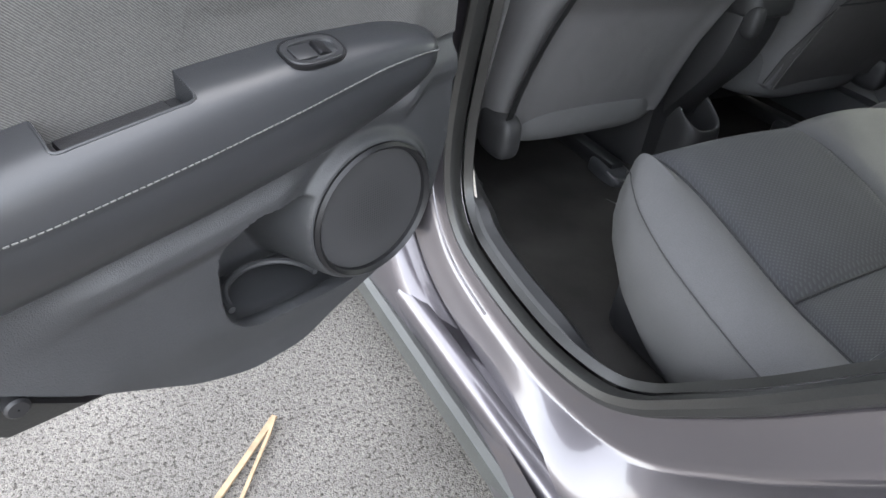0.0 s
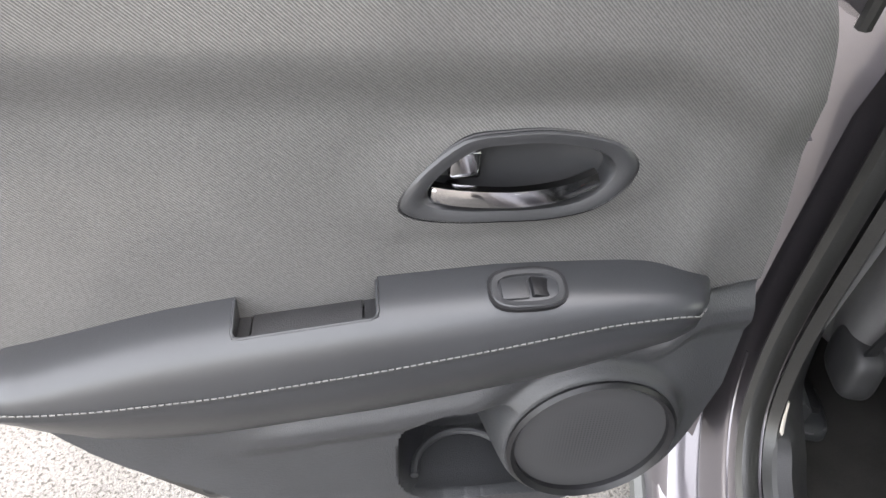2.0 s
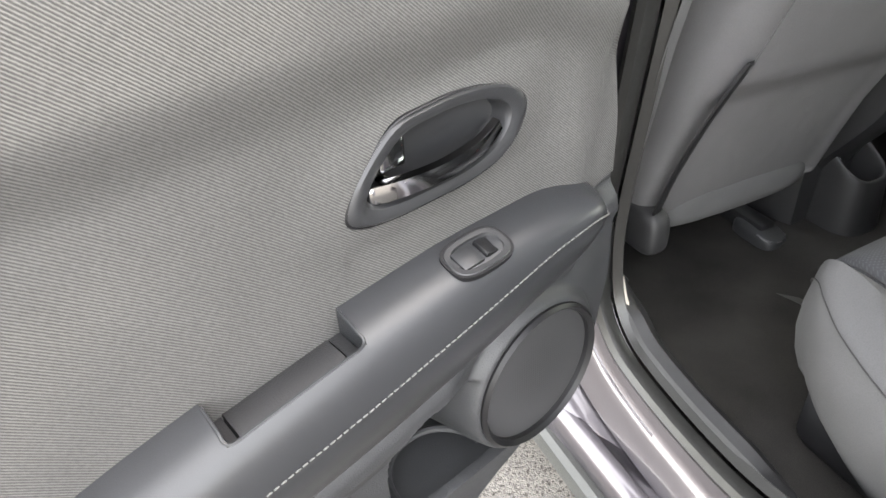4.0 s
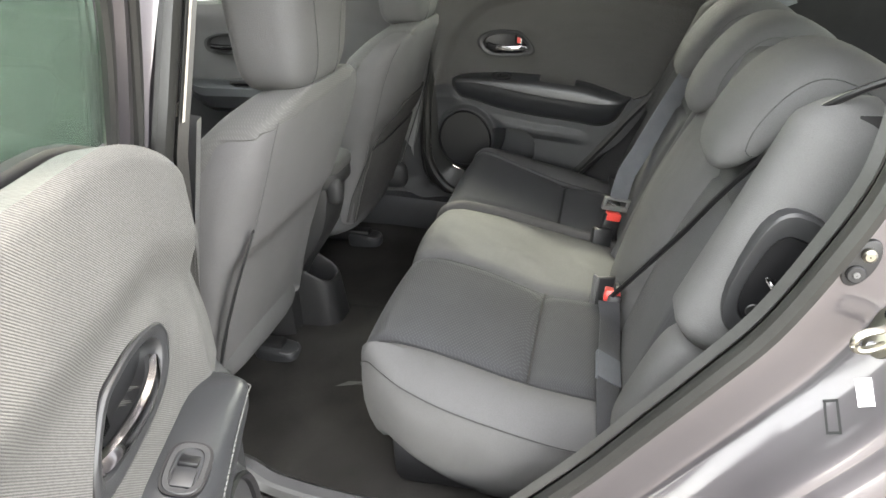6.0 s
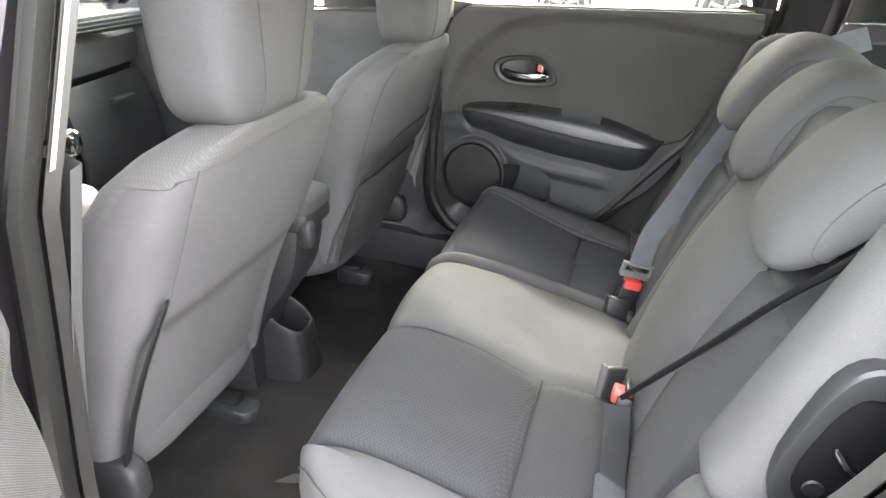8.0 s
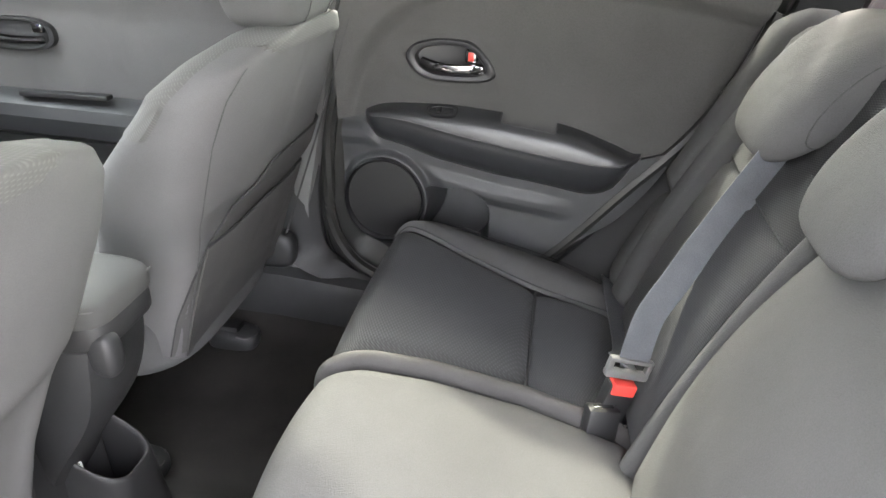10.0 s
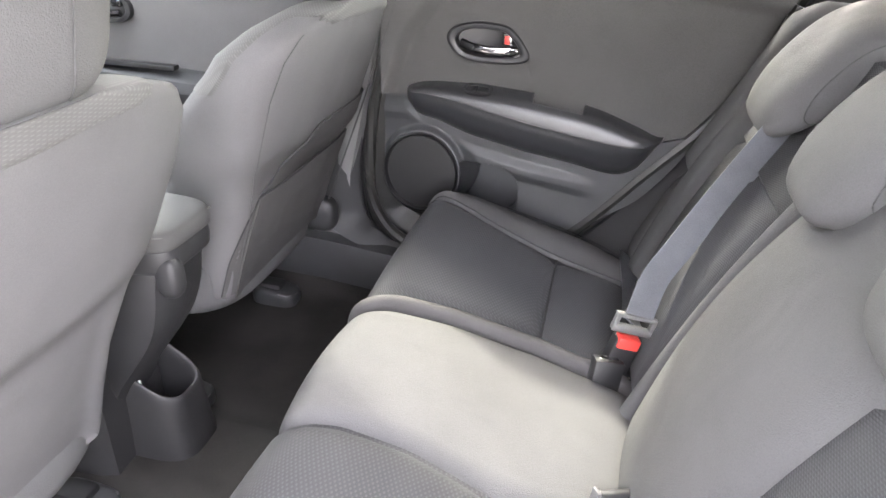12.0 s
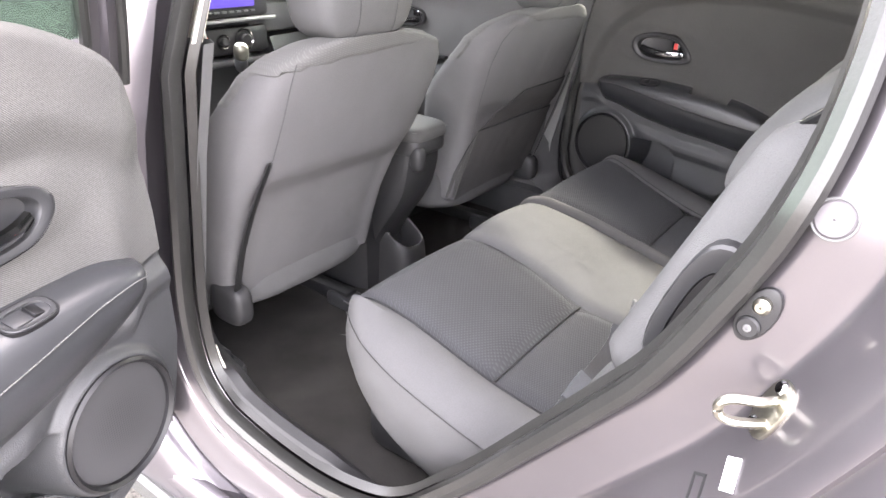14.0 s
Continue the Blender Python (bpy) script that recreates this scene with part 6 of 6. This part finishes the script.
def on_jamb(y, z):
    """The painted pillar's surface at a height and depth: the place, and a frame with x out of the paint and z along its fall line."""
    place, normal, _, _ = JAMB_TREE.ray_cast(Vector((-2, y, z)), Vector((1, 0, 0)))
    if normal.x > 0:
        normal = -normal
    side = Vector((0, 0, 1)).cross(normal).normalized()
    return Matrix.Translation(place) @ Matrix((normal, side, normal.cross(side))).transposed().to_4x4()


def fitting(name, label, category):
    return thing(name, label, category)


striker = fitting("door_striker", "zinc plated door striker bolted to the rear pillar", "door striker")
STRIKE = on_jamb(-0.446, 0.915).translation
strike_of = on_jamb(-0.446, 0.915)
part("plate", outline_prism([strike_of @ Vector((-0.002, 0.019 * math.copysign(abs(math.cos(a)) ** 0.7, math.cos(a)), 0.031 * math.copysign(abs(math.sin(a)) ** 0.7, math.sin(a)))) for a in [2 * math.pi * k / 24 for k in range(24)]], strike_of.col[0].to_3d(), 0.006, 0.001), M_STEEL, striker)
part("loop", tube(smooth_path([STRIKE + Vector(v) for v in ((0.002, -0.004, 0.012), (-0.016, 0.010, 0.014), (-0.026, 0.030, 0.014), (-0.029, 0.040, 0.007), (-0.029, 0.040, -0.004), (-0.026, 0.030, -0.010), (-0.016, 0.010, -0.010), (0.002, -0.004, -0.012))], 4), 0.0048, 8), M_STEEL, striker)
for dz in (-0.021, 0.023):
    part("bolt", rod(strike_of @ Vector((0.003, -0.002, dz)), strike_of @ Vector((0.009, -0.002, dz)), 0.0075, 12, 0.002), M_CHROME, striker)
contact = fitting("door_contact", "black rubber door switch and connector on the rear pillar", "door switch")
seat_of = on_jamb(-0.411, 0.994)
plug_of = on_jamb(-0.449, 1.098)
part("base", outline_prism([seat_of @ Vector((-0.001, 0.017 * math.cos(a) + 0.008 * math.sin(a), 0.030 * math.sin(a))) for a in [2 * math.pi * k / 24 for k in range(24)]], seat_of.col[0].to_3d(), 0.007, 0.002), M_BLACK, contact)
part("plunger", rod(seat_of @ Vector((0.004, 0.004, 0.013)), seat_of @ Vector((0.017, 0.004, 0.013)), 0.008, 16, 0.003), M_STEEL, contact, "bright plunger")
part("socket", rod(seat_of @ Vector((0.004, -0.004, -0.013)), seat_of @ Vector((0.011, -0.004, -0.013)), 0.011, 16, 0.002), M_BLACK, contact)
part("socket_core", rod(seat_of @ Vector((0.009, -0.004, -0.013)), seat_of @ Vector((0.0125, -0.004, -0.013)), 0.004, 12, 0.001), M_GREYPLASTIC, contact)
plug = fitting("body_plug", "round grey blanking plug on the rear pillar", "plug")
part("cap", rod(plug_of @ Vector((-0.002, 0, 0)), plug_of @ Vector((0.0025, 0, 0)), 0.0165, 32, 0.002), M_PLUG, plug)
part("rim", tube([plug_of @ Vector((0.0005, 0.0178 * math.cos(a), 0.0178 * math.sin(a))) for a in [2 * math.pi * k / 32 for k in range(32)]], 0.0013, 6, True), M_GREYPLASTIC, plug, "grey rim")

# sunlit sliver on the sill trim's edge, put in as a beige tube
strip = thing("sunlit_sill_edge", "sill trim edge at the front corner, its sunlit sliver coloured cream", "trim strip")
part("strip", tube(smooth_path([(-0.716, 0.520, 0.56), (-0.713, 0.505, 0.515), (-0.710, 0.475, 0.480), (-0.707, 0.435, 0.464), (-0.704, 0.395, 0.458)], 5), 0.0045, 8), M_BEIGE, strip)
part("tab", box(-0.70, -0.668, 0.575, 0.610, 0.425, 0.450, 0.006), M_PLASTIC, strip, "dark plastic tab")
label = thing("paper_sticker", "white sticker on the painted pillar", "sticker")
part("sheet", move(box(-0.0006, 0.0006, -0.0095, 0.0095, -0.0165, 0.0165), on_jamb(-0.430, 0.849) @ pose(0.001, 0, 0, 38, 0, 0)), M_WHITE, label)
label = thing("frame_sticker", "black outlined sticker on the painted pillar", "sticker")
part("frame", move(join(box(-0.0006, 0.0006, -0.009, -0.0065, -0.021, 0.021), box(-0.0006, 0.0006, 0.0065, 0.009, -0.021, 0.021), box(-0.0006, 0.0006, -0.009, 0.009, -0.021, -0.0175), box(-0.0006, 0.0006, -0.009, 0.009, 0.0175, 0.021)), on_jamb(-0.403, 0.808) @ pose(0.001, 0, 0, 38, 0, 0)), M_BLACK, label)
twig = thing("dry_stalk", "two dry straw-coloured stalks lying on the asphalt", "straw")
M_STRAW = material("dry straw", (0.30, 0.215, 0.13), 0.8, vary=0.2, scale=40)
part("stalk", ribbon([(-1.090, 0.572, GROUND + 0.012), (-1.13, 0.535, GROUND + 0.010), (-1.17, 0.498, GROUND + 0.008), (-1.26, 0.415, GROUND + 0.008)], 0.012, 0.006, (0.6, -0.7, 0)), M_STRAW, twig)
part("stalk", ribbon([(-1.092, 0.566, GROUND + 0.018), (-1.115, 0.53, GROUND + 0.014), (-1.15, 0.485, GROUND + 0.010), (-1.205, 0.41, GROUND + 0.008)], 0.007, 0.005, (0.6, -0.7, 0)), M_STRAW, twig)


# ---- a parked car beyond ----
def parked_car(x, y, paint):
    th = thing("parked_car", "silver parked car with alloy wheels in the sun", "car")
    side = [(-2.1, 0.35), (-2.15, 0.75), (-2.05, 1.0), (-1.6, 1.5), (-0.6, 1.62), (0.4, 1.55), (1.1, 1.08), (1.9, 0.95), (2.15, 0.75), (2.15, 0.4)]
    rows = []
    for k, (dx, shrink) in enumerate(((0.0, 0.90), (0.05, 0.97), (0.15, 1.0), (0.9, 1.0), (1.65, 1.0), (1.75, 0.97), (1.8, 0.90))):
        rows.append([(x + dx + (0.14 if z > 1.1 and dx < 0.9 else (-0.14 if z > 1.1 else 0)), y + yy * shrink, 0.4 + (z - 0.4) * (0.9 + 0.1 * shrink)) for yy, z in smooth_two(side)])
    part("body", grid(rows, False, True, True), paint, th)
    part("side_glass", solid(grid([[(x + 0.10, y + a, 1.08), (x + 0.17, y + b, 1.45)] for a, b in ((-1.55, -1.25), (-0.6, -0.6), (0.2, 0.2), (0.95, 0.45))]), 0.01), M_BLACK, th, "dark side windows")
    for wy in (-1.18, 1.18):
        wheel = part("wheel", rod((x - 0.03, y + wy, 0.33), (x + 0.2, y + wy, 0.33), 0.33, 36, 0.04), M_RUBBER, th, "black tyre")
        part("arch", tube([(x - 0.005, y + wy + 0.40 * math.cos(a), 0.34 + 0.40 * math.sin(a)) for a in [math.pi * k / 16 for k in range(17)]], 0.03, 8), M_BLACK, th)
        part("rim", grid([[(x - 0.035, y + wy + r * math.cos(2 * math.pi * k / 36), 0.33 + r * math.sin(2 * math.pi * k / 36)) for k in range(36)] for r in (0.235, 0.215)], False, True), M_CHROME, wheel)
        for k in range(5):
            part("spoke", move(box(-0.012, 0.012, -0.028, 0.028, 0.03, 0.225, 0.006), pose(x - 0.045, y + wy, 0.33, 72 * k, 0, 0)), M_CHROME, wheel)
    return th


def smooth_two(pts):
    return [(p.x, p.y) for p in smooth_path([(a, b, 0) for a, b in pts], 4, True)]


M_SILVER = material("silver car paint", (0.55, 0.56, 0.58), 0.3, metal=0.4, vary=0.03, scale=3, coat=1.0)
parked_car(10.0, 0.1, M_SILVER)
